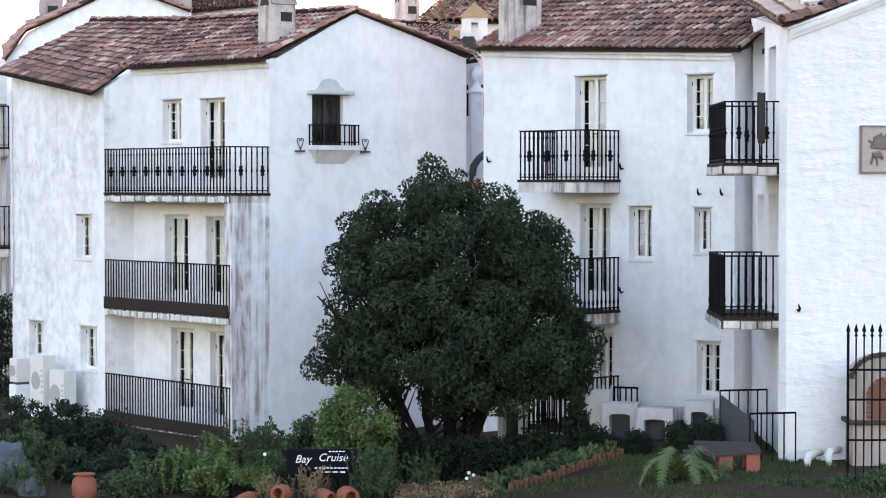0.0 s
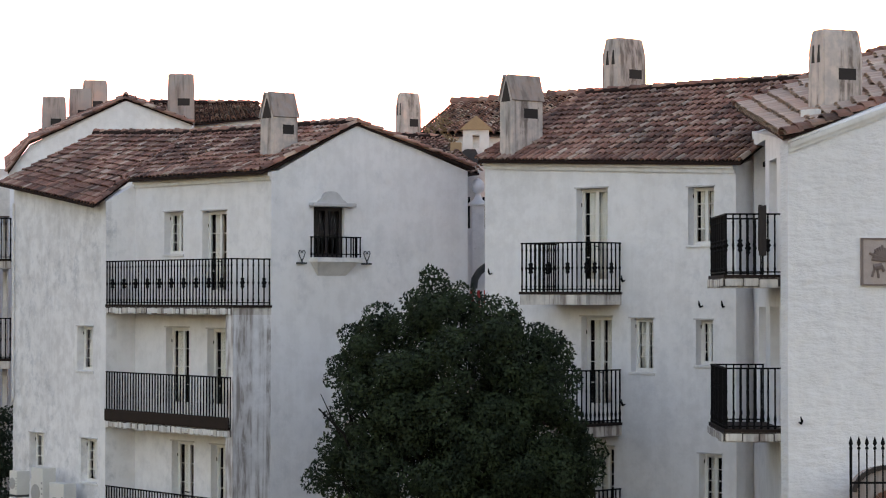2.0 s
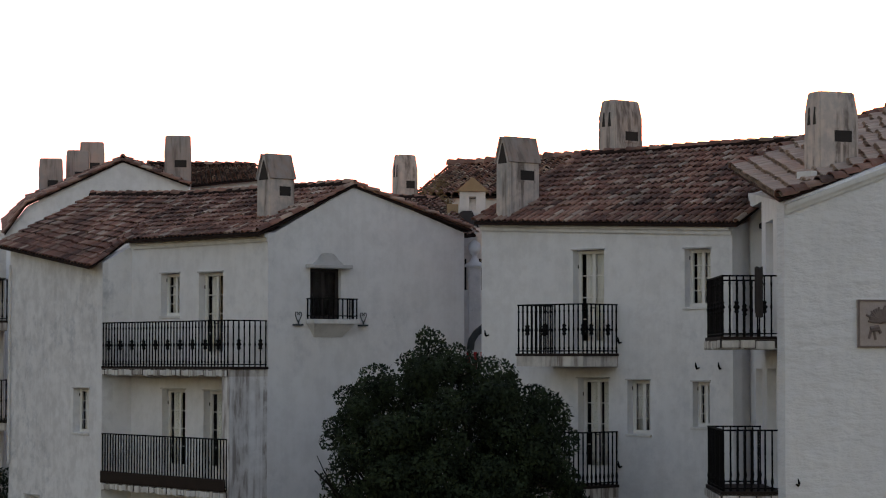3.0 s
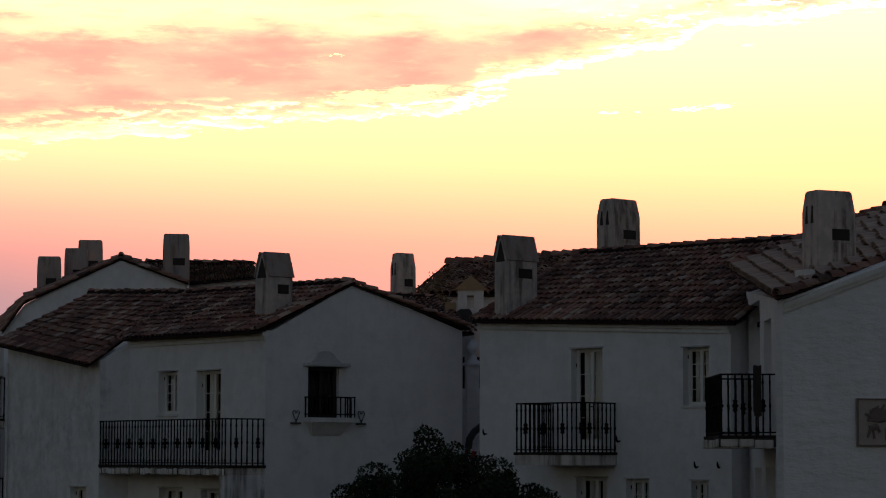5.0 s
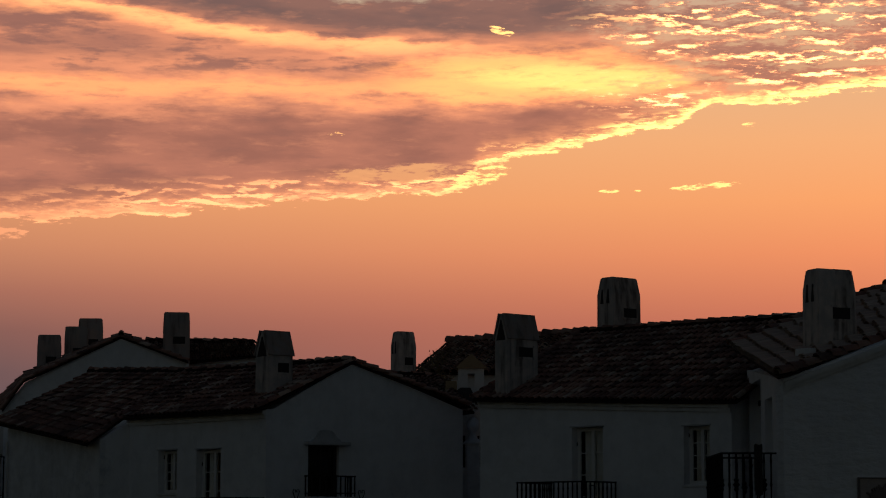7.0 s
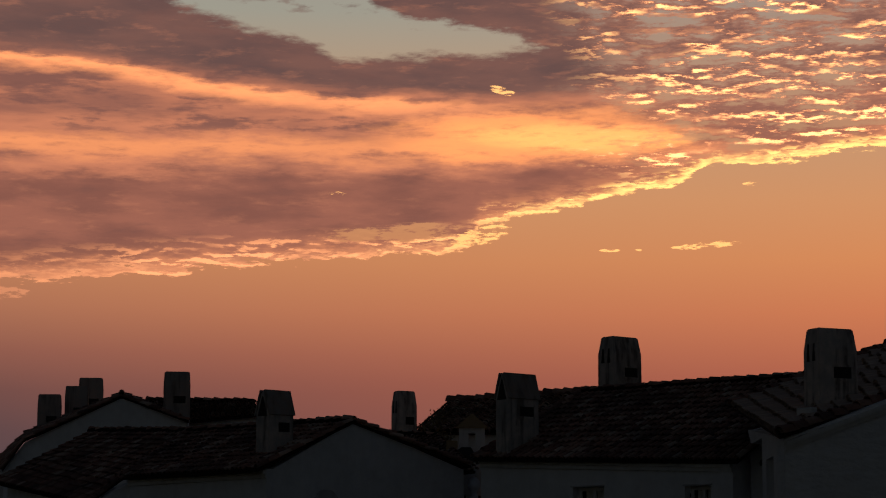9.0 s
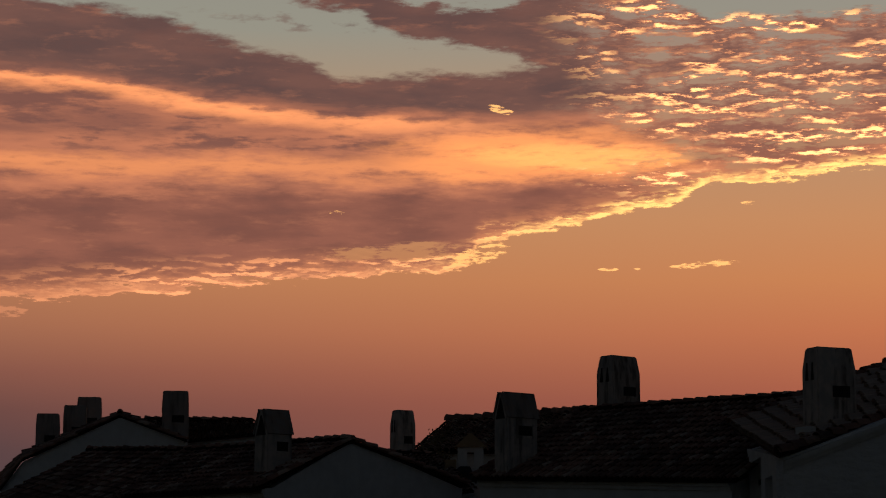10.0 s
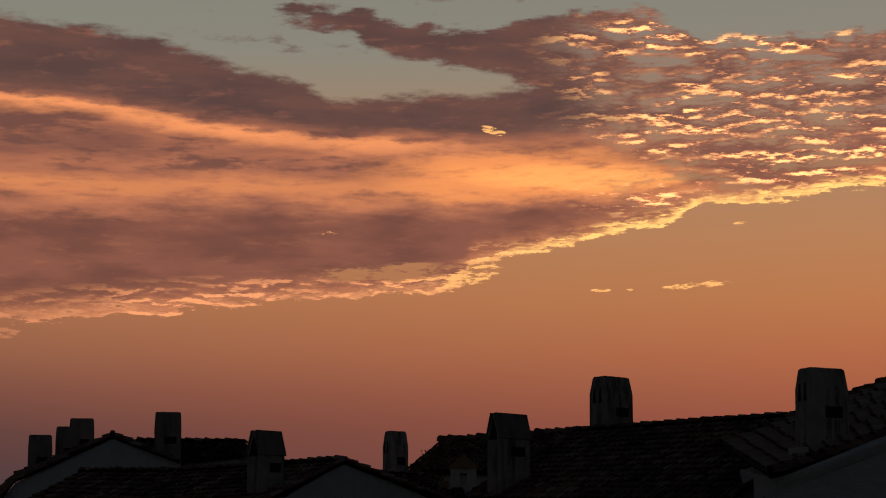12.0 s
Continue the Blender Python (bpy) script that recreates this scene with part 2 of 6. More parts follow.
    shelf_lo = curve([(-20, 17.0), (-4.6, 15.2), (-3.6, 14.85), (-2.0, 14.55), (-1.5, 14.15), (-0.5, 13.85), (1.7, 13.62), (2.7, 13.2), (20, 13.2)])
    shelf_hi = curve([(-20, 14.6), (-4.8, 14.9), (-3.4, 15.4), (-1.8, 15.15), (0.3, 14.72), (1.2, 14.66), (2.2, 14.95), (3.2, 15.12), (5.3, 15.2), (5.9, 14.8), (6.7, 14.35), (7.3, 14.5), (8.8, 14.35), (11, 14.5), (20, 14.8)])
    puffy = add(signed(n(0.75, 2.3, 7, 0.62, 91.0), 1.0), signed(frill, 0.4), signed(grit, 0.3))
    shelf = mul(smooth(add(sub(shelf_hi, el), puffy), -0.06, 0.14), smooth(add(sub(el, shelf_lo), puffy), -0.06, 0.20))
    scud = mul(smooth(n(0.7, 2.2, 6, 0.6, 15.3), 0.55, 0.66), smooth(el, 13.3, 13.9), smooth(az, -9.0, -3.5), flip(smooth(az, 3.0, 5.0)), 0.5)
    cover = mul(m.math("MAXIMUM", m.math("MAXIMUM", bank, shelf), scud), smooth(d, -0.03, 0.06))
    # the notch of clear sky above the lowest lobe
    notch = smooth(add(oval(-1.0, 8.80, 1.75, 0.21, 0.05), signed(frill, 4.0), signed(grit, 2.5)), 0.0, 0.6)
    cover = mul(cover, flip(mul(notch, 0.92)))
    # broken lumps to the upper right, lit from below
    zone = mul(smooth(add(az, signed(flow, 4.0), mul(sub(el, 12.0), 0.25)), 2.7, 6.0), smooth(d0, 0.05, 0.5))
    lump = n(0.78, 3.1, 7, 0.66, 21.0, -0.05)
    rise = sub(lump, n(0.78, 3.1, 7, 0.66, 21.0, -0.05, 0.11))
    body = m.mix(mul(zone, smooth(el, 10.9, 12.6), 0.85), body, m.mix(smooth(lump, 0.40, 0.62), rgb(0.40, 0.20, 0.13), rgb(0.20, 0.10, 0.078)))
    cover = mul(cover, flip(mul(zone, smooth(lump, 0.50, 0.40), 0.62)))
    big = smooth(n(0.34, 1.25, 4, 0.55, 61.0, -0.10), 0.40, 0.57)
    lit = mul(zone, smooth(rise, 0.0, 0.085), m.math("MULTIPLY_ADD", big, 0.86, 0.14), smooth(sub(shelf_hi, el), -0.15, 0.15))
    body = m.mix(lit, body, m.mix(smooth(mul(rise, m.math("MULTIPLY_ADD", big, 0.6, 0.6)), 0.04, 0.14), rgb(1.15, 0.44, 0.19), rgb(2.1, 1.15, 0.42)))
    body = m.mix(1.0, body, rgb(1.05, 0.965, 0.97), "MULTIPLY")
    col = m.mix(m.math("MAXIMUM", cover, mul(lit, 0.75)), clear, body)
    # loose scraps under the bank and one bright wisp on it
    shred = n(2.4, 9.0, 6, 0.66, 44.0)
    torn = smooth(shred, 0.44, 0.54)

    def scrap(a0, e0, ra, re, tilt=0.0):
        return mul(smooth(add(oval(a0, e0, ra, re, tilt), signed(shred, 2.6)), 0.0, 0.35), torn)

    for k, place in enumerate(((6.55, 8.46, 0.88, 0.09, 0.07), (4.15, 8.36, 0.25, 0.04, 0.0), (4.85, 8.36, 0.10, 0.03, 0.0), (7.6, 9.92, 0.20, 0.05, 0.0), (1.5, 12.25, 0.34, 0.10, -0.25), (0.95, 8.72, 0.75, 0.22, 0.2), (-10.6, 7.20, 0.65, 0.16, 0.05), (-2.55, 9.75, 0.25, 0.05, 0.0))):
        hue = rgb(0.62, 0.235, 0.115) if k == 6 else rgb(1.25, 0.60, 0.20)
        col = m.mix(scrap(*place), col, hue)
    # the glow fades away from the sunset
    wane = mul(flip(smooth(az, 11.5, 20.0)), flip(smooth(mul(az, -1.0), 12.0, 26.0)))
    power = m.math("MULTIPLY", m.math("MULTIPLY_ADD", wane, 0.85, 0.15), strength)
    em = m.put("ShaderNodeEmission", (0, col), (1, power))
    m.tree.links.new(em.outputs[0], m.out.inputs[0])
    return m.mat


WHITE = (0.80, 0.80, 0.82)
M = {
    "wall": plaster("limewashed_plaster", WHITE, 0.24),
    "wall_worn": plaster("worn_limewash", WHITE, 0.45, 1.0, 0.0, 0.8),
    "wall_far": plaster("far_plaster", (0.72, 0.70, 0.68), 0.5),
    "chimney_red": plaster("reddened_chimney_plaster", (0.46, 0.36, 0.325), 0.9, 1.0, 0.8),
    "chimney": plaster("weathered_chimney_plaster", (0.66, 0.56, 0.51), 0.95, 1.0, 1.0),
    "hood": plaster("sooty_chimney_hood", (0.34, 0.255, 0.22), 0.9, 1.0, 0.9),
    "wall_runs": plaster("plaster_with_dark_runs", WHITE, 0.45, 1.0, 0.8),
    "slab": plaster("stained_balcony_edge", (0.68, 0.65, 0.61), 0.8, 0.5, 1.0),
    "trim": plaster("cornice_plaster", (0.74, 0.73, 0.72), 0.4, 0.3),
    "tile": tile_clay("terracotta_tile", True),
    "tiles": tile_clay("terracotta_tiles_joined", False),
    "tiles_pale": tile_clay("sky_sheen_tiles_joined", False, 0.62),
    "underlay": simple("roof_underlay", (0.024, 0.014, 0.012), 0.9, 0, 0.4, 5, 0.3),
    "iron": simple("black_wrought_iron", (0.0045, 0.004, 0.0045), 0.75, 0.0, 0.3, 20),
    "floor": simple("dark_balcony_floor", (0.022, 0.015, 0.013), 0.7, 0, 0.5, 3),
    "frame": simple("white_window_paint", (0.72, 0.71, 0.69), 0.45, 0, 0.08, 9),
    "glass": glass_mat(),
    "canopy": plaster("grey_canopy_plaster", (0.56, 0.56, 0.57), 0.6, 0.6),
    "curtain": simple("pale_curtain", (0.80, 0.77, 0.70), 0.9, 0, 0.15, 4),
    "shade_dark": simple("dark_shutter_and_slot", (0.035, 0.03, 0.03), 0.5, 0, 0.3, 4),
    # near-black, puts the darkness of unlit rooms into the colour
    "inside": simple("unlit_room_dark", (0.05, 0.048, 0.046), 0.9, 0, 0.1, 1),
    "bark": simple("dark_bark", (0.013, 0.011, 0.010), 0.9, 0, 0.5, 9, 0.8, 0.03),
    "leaf": leaf("camphor_leaf", (0.0065, 0.0135, 0.007), (0.038, 0.057, 0.025)),
    "leaf_bright": leaf("young_leaf", (0.035, 0.062, 0.020), (0.125, 0.175, 0.060)),
    "leaf_grey": leaf("grey_green_leaf", (0.018, 0.034, 0.015), (0.075, 0.11, 0.045)),
    "leaf_dusk": leaf("dusky_leaf", (0.011, 0.021, 0.013), (0.036, 0.053, 0.032)),
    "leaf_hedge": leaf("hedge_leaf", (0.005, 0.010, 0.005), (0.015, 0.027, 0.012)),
    "rough_wall": plaster("rough_masonry_plaster", WHITE, 0.12, 1.6, 0.0, 0.10, 0.30),
    "grey_paint": simple("grey_paint", (0.065, 0.07, 0.076), 0.6, 0, 0.3, 4),
    "white_metal": simple("white_appliance_metal", (0.6, 0.6, 0.58), 0.45, 0, 0.15, 5),
    "grille": simple("pale_grille", (0.33, 0.33, 0.33), 0.6, 0, 0.2, 9),
    "red_wood": simple("faded_red_wood", (0.30, 0.10, 0.075), 0.8, 0, 0.35, 5),
    "grey_wood": simple("weathered_wood_and_dark_gaps", (0.05, 0.042, 0.039), 0.85, 0, 0.35, 6),
    "brick": simple("oven_brick", (0.16, 0.082, 0.06), 0.9, 0, 0.45, 6, 0.5),
    "ochre": simple("ochre_roof", (0.36, 0.25, 0.15), 0.85, 0, 0.3, 4),
    "oven_stone": plaster("smoke_stained_oven_plaster", (0.36, 0.275, 0.24), 0.9, 0.8, 0.6),
    "edging": simple("mossy_edging_clay", (0.11, 0.056, 0.034), 0.9, 0, 0.6, 5, 0.4),
    "rock": simple("blue_grey_rock", (0.085, 0.095, 0.115), 0.85, 0, 0.5, 3, 0.8, 0.05),
    "black_board": simple("black_sign_board", (0.004, 0.004, 0.008), 0.85, 0, 0.2, 4),
    "letter": simple("white_lettering", (0.75, 0.75, 0.75), 0.6, 0, 0.03, 4),
    "red_paint": simple("red_paint", (0.45, 0.05, 0.05), 0.5, 0, 0.2, 4),
    "plaque": simple("carved_plaque", (0.42, 0.36, 0.34), 0.8, 0, 0.4, 6, 0.5),
    "plaque_dark": simple("carved_relief", (0.20, 0.16, 0.15), 0.8, 0, 0.4, 9, 0.5),
    "grass": leaf("lawn_blade", (0.025, 0.036, 0.014), (0.07, 0.085, 0.03)),
    "leaf_cycad": leaf("cycad_frond", (0.035, 0.058, 0.022), (0.105, 0.135, 0.06)),
    "leaf_brown": leaf("dry_grass", (0.12, 0.085, 0.05), (0.26, 0.19, 0.11)),
    "petal": simple("white_petal", (0.8, 0.8, 0.8), 0.6, 0, 0.1, 9),
    "earth": simple("garden_earth", (0.032, 0.022, 0.013), 0.95, 0, 0.55, 1.2, 0.6, 0.05),
    "clay": simple("garden_terracotta", (0.24, 0.085, 0.055), 0.8, 0, 0.35, 5, 0.2),
    "sky": sky_mat(14.8),
}


# ---------- mesh helpers ----------
def link(name, mesh, parent=None, label=""):
    ob = new(name, mesh)
    if parent is not None:
        ob.parent = parent
        if parent.parent is None:
            ob.matrix_parent_inverse = parent.matrix_world.inverted()
    if label:
        ob["label"] = label
    return ob


def thing(name, place, label, category, group="", kind=""):
    ob = new(name)
    ob.location = place
    ob.matrix_world = Matrix.Translation(place)
    ob.empty_display_size = 0.3
    return tagged(ob, label, category, group, kind)


def part(name, bm, material, parent=None, label="", smooth=False):
    me = bpy.data.meshes.new(name)
    bm.normal_update()
    bm.to_mesh(me)
    bm.free()
    me.materials.append(material)
    if smooth:
        me.polygons.foreach_set("use_smooth", [True] * len(me.polygons))
    return link(name, me, parent, label)


def mesh_of(name, verts, faces, material, smooth=False):
    me = bpy.data.meshes.new(name)
    me.from_pydata([tuple(v) for v in verts], [], faces)
    me.materials.append(material)
    if smooth:
        me.polygons.foreach_set("use_smooth", [True] * len(me.polygons))
    return me


def hexa(bm, pts):
    """Eight corners: four below, four above, in the same turn."""
    v = [bm.verts.new(p) for p in pts]
    for f in ((3, 2, 1, 0), (4, 5, 6, 7), (0, 1, 5, 4), (1, 2, 6, 5), (2, 3, 7, 6), (3, 0, 4, 7)):
        bm.faces.new([v[i] for i in f])


def box(bm, lo, hi, m=Matrix()):
    (a, b, c), (d, e, f) = lo, hi
    hexa(bm, [m @ Vector(p) for p in ((a, b, c), (d, b, c), (d, e, c), (a, e, c), (a, b, f), (d, b, f), (d, e, f), (a, e, f))])


def rbox(bm, lo, hi, m=Matrix(), r=0.01):
    """A box with bevelled edges."""
    t = bmesh.new()
    box(t, lo, hi)
    bmesh.ops.bevel(t, geom=t.edges[:], offset=r, segments=2, affect="EDGES", profile=0.6)
    merge(bm, t, m)


def merge(bm, other, m=Matrix()):
    lut = {v: bm.verts.new(m @ v.co) for v in other.verts}
    for f in other.faces:
        bm.faces.new([lut[v] for v in f.verts])
    other.free()


def lathe(bm, profile, m=Matrix(), seg=8, closed=True):
    """A turned body from (radius, height) pairs."""
    rings = [[bm.verts.new(m @ Vector((r * math.cos(2 * math.pi * k / seg), r * math.sin(2 * math.pi * k / seg), z))) for k in range(seg)] for r, z in profile]
    for a, b in zip(rings, rings[1:]):
        for k in range(seg):
            bm.faces.new((a[k], a[(k + 1) % seg], b[(k + 1) % seg], b[k]))
    if closed:
        bm.faces.new(rings[0][::-1])
        bm.faces.new(rings[-1])


def tube(bm, pts, radii, seg=6):
    """A round limb along points."""
    pts = [Vector(p) for p in pts]
    rings = []
    for i, p in enumerate(pts):
        d = (pts[min(i + 1, len(pts) - 1)] - pts[max(i - 1, 0)]).normalized()
        a = d.orthogonal().normalized()
        b = d.cross(a)
        r = radii[i] if isinstance(radii, (list, tuple)) else radii
        rings.append([bm.verts.new(p + r * (a * math.cos(2 * math.pi * k / seg) + b * math.sin(2 * math.pi * k / seg))) for k in range(seg)])
    for a, b in zip(rings, rings[1:]):
        best = min(range(seg), key=lambda o: sum((a[k].co - b[(k + o) % seg].co).length for k in range(seg)))
        for k in range(seg):
            bm.faces.new((a[k], a[(k + 1) % seg], b[(k + 1 + best) % seg], b[(k + best) % seg]))
    bm.faces.new(rings[0][::-1])
    bm.faces.new(rings[-1])


class Line:
    """A wall's line in plan, from A to B; x runs along it, y into the house (to the left of A to B), z up."""

    def __init__(self, a, b):
        self.a, self.b = Vector((*a, 0)), Vector((*b, 0))
        self.d = (self.b - self.a).normalized()
        self.n = Vector((-self.d.y, self.d.x, 0))
        self.length = (self.b - self.a).length
        self.m = Matrix((self.d, self.n, Vector((0, 0, 1)))).transposed().to_4x4()
        self.m.translation = self.a

    def at(self, s, depth=0.0, z=0.0):
        return self.a + self.d * s + self.n * depth + Vector((0, 0, z))


def wall(parent, line, z0, tops, holes=(), thick=0.3, material=None, s0=0.0, s1=None, name="wall", label=""):
    """A wall with openings right through it. tops: (s, z) along the upper edge."""
    s1 = line.length if s1 is None else s1
    cuts = sorted({s0, s1, *[s for s, z in tops if s0 < s < s1], *[min(max(s, s0), s1) for h in holes for s in h[:2]]})
    ss, zz = [t[0] for t in tops], [t[1] for t in tops]
    bm = bmesh.new()
    for a, b in zip(cuts, cuts[1:]):
        if b - a < 1e-4:
            continue
        mid = (a + b) / 2
        ta, tb = float(np.interp(a, ss, zz)), float(np.interp(b, ss, zz))
        low = z0
        for h in sorted([h for h in holes if h[0] < mid < h[1]], key=lambda h: h[2]) + [None]:
            up = h[2] if h else None
            if h is None or up > low + 1e-4:
                ua, ub = (up, up) if h else (ta, tb)
                hexa(bm, [line.at(s, y, z) for s, y, z in ((a, 0, low), (b, 0, low), (b, thick, low), (a, thick, low), (a, 0, ua), (b, 0, ub), (b, thick, ub), (a, thick, ua))])
            if h:
                low = h[3]
    return part(name, bm, material or M["wall"], parent, label)


def window(parent, line, hole, leaves=2, rows=4, paint="frame", deep=0.18, curtain=0.82, sill=True, name="window", label="", dark=False):
    """Casement in a hole (s0, s1, z0, z1): outer frame, leaves with glazing bars, panes, a curtain behind, a plaster sill."""
    s0, s1, z0, z1 = hole
    m = line.m
    bm = bmesh.new()
    w = 0.042
    for lo, hi in (((s0, deep, z0), (s0 + w, deep + .07, z1)), ((s1 - w, deep, z0), (s1, deep + .07, z1)), ((s0 + w, deep, z1 - w), (s1 - w, deep + .07, z1)), ((s0 + w, deep, z0), (s1 - w, deep + .07, z0 + w))):
        rbox(bm, lo, hi, m, 0.008)
    win = part(name, bm, M[paint], parent, label)
    a, b = s0 + w, s1 - w
    for k in range(leaves):
        p, q = a + (b - a) * k / leaves, a + (b - a) * (k + 1) / leaves
        bm = bmesh.new()
        y0, y1, v = deep + .01, deep + .055, 0.038
        zb = z0 + w + (0.28 if z1 - z0 > 1.7 else 0.0)
        for lo, hi in (((p, y0, z0 + w), (p + v, y1, z1 - w)), ((q - v, y0, z0 + w), (q, y1, z1 - w)), ((p + v, y0, z1 - w - v), (q - v, y1, z1 - w)), ((p + v, y0, z0 + w), (q - v, y1, zb + v))):
            box(bm, lo, hi, m)
        for r in range(1, rows):
            zr = zb + v + (z1 - w - v - zb - v) * r / rows
            box(bm, (p + v, y0 + .01, zr - .011), (q - v, y1 - .01, zr + .011), m)
        part("casement", bm, M[paint], win)
        bm = bmesh.new()
        box(bm, (p + v - .005, deep + .028, zb + v - .005), (q - v + .005, deep + .036, z1 - w - v + .005), m)
        part("pane", bm, M["glass"], win)
    if curtain > 0:
        bm = bmesh.new()
        n = 36
        drawn = random.Random(int(s0 * 977 + z0 * 331))
        c0, c1 = drawn.uniform(.06, .16), drawn.uniform(.46, .54)
        c2, c3 = drawn.uniform(.53, .72), drawn.uniform(.82, 1.0)
        rows_v = []
        for i in range(n + 1):
            s = a + (b - a) * i / n
            y = deep + 0.095 + 0.012 * math.sin(i * 1.9) + 0.008 * math.sin(i * 0.7)
            rows_v.append([bm.verts.new(m @ Vector((s, y + o, z))) for o, z in ((0, z0 + .04), (0, z1 - .04), (.006, z1 - .04), (.006, z0 + .04))])
        for i in range(n):
            u = (i + .5) / n
            if curtain < 1 and not (c0 < u < c1 or c2 < u < c3):
                continue
            for k in range(4):
                bm.faces.new((rows_v[i][k], rows_v[i + 1][k], rows_v[i + 1][(k + 1) % 4], rows_v[i][(k + 1) % 4]))
        for v in [v for v in bm.verts if not v.link_faces]:
            bm.verts.remove(v)
        part("curtain", bm, M["shade_dark"] if dark else M["curtain"], win, "", True)
    if not dark:
        for f in ((.2, .85) if z1 - z0 > 1.7 else (.85,)):
            bm = bmesh.new()
            zh = z0 + (z1 - z0) * f
            rbox(bm, (s0 - .006, deep - .02, zh - .04), (s0 + .010, deep + .004, zh + .04), m, .005)
            part("hinge", bm, M["iron"], win)
        if z1 - z0 > 1.7:
            bm = bmesh.new()
            zh, sm = z0 + (z1 - z0) * .46, (s0 + s1) / 2
            tube(bm, [m @ Vector(p) for p in ((sm + .02, deep + .012, zh), (sm + .02, deep - .05, zh), (sm - .07, deep - .05, zh + .01))], .012, 6)
            part("door_handle", bm, M["iron"], win)
        # added grey strip in place of the shadow line at the recess's top
        bm = bmesh.new()
        rbox(bm, (s0 - .05, -.025, z1 + .002), (s1 + .03, .06, z1 + .035), m, .008)
        part("drip_lintel", bm, M["canopy"], win)
    if sill:
        bm = bmesh.new()
        rbox(bm, (s0 - .04, -.035, z0 - .06), (s1 + .04, deep, z0 - .002), m, 0.015)
        part("window_sill", bm, M["trim"], win)
    return win


# one barrel tile: axis along y (0 to 1), across x, arch up z; tapered and with a thick lower lip
def tile_template():
    v, f, n = [], [], 6
    for y, r in ((0.0, 1.0), (1.0, 0.86)):
        for rr in (r, r * 0.84):
            for k in range(n + 1):
                a = math.pi * k / n
                v.append((rr * math.cos(a), y, rr * math.sin(a)))
    k1 = n + 1
    for k in range(n):
        f.append((k, 2 * k1 + k, 2 * k1 + k + 1, k + 1))
        f.append((k, k + 1, k1 + k + 1, k1 + k))
    return np.array(v), f


TILE_V, TILE_F = tile_template()
TILE_MESH = mesh_of("roof_tile", TILE_V, TILE_F, M["tile"])
rng = random.Random(5)


def tile_row(p, q, size, length, lift=0.0):
    """Matrices of tiles laid end to end from p to q, each on the lower one's head."""
    p, q = Vector(p), Vector(q)
    n = max(1, round((q - p).length / length))
    d = (q - p).normalized()
    x = d.cross(Vector((0, 0, 1))).normalized()
    z = x.cross(d)
    out = []
    for i in range(n):
        o = p + (q - p) * (i / n) + z * (0.035 + lift) + x * rng.uniform(-.014, .014)
        step = (q - p).length / n * 1.15
        m = Matrix.Identity(4)
        r = size * rng.uniform(.95, 1.06)
        dd = (d - z * rng.uniform(.08, .16)).normalized() * step
        for c, vv in enumerate((x * r, dd, z * r * rng.uniform(.95, 1.2))):
            m[0][c], m[1][c], m[2][c] = vv
        m.translation = o + d * rng.uniform(-.02, .02)
        out.append(m)
    return out


def put_tiles(roof, mats, singles, clay):
    """The first tiles as pieces of their own, the rest joined."""
    for m in mats[:singles]:
        ob = new("roof_tile", TILE_MESH)
        ob.parent = roof
        ob.matrix_basis = m
    rest = mats[singles:]
    if rest:
        v = np.concatenate([TILE_V @ np.array(m)[:3, :3].T + np.array(m)[:3, 3] for m in rest])
        k = len(TILE_V)
        f = [tuple(i + j * k for i in t) for j in range(len(rest)) for t in TILE_F]
        ob = link("roof_tiles", mesh_of("roof_tiles", v, f, M[clay]), None)
        ob.parent = roof
        ob["kind"] = "stuff"


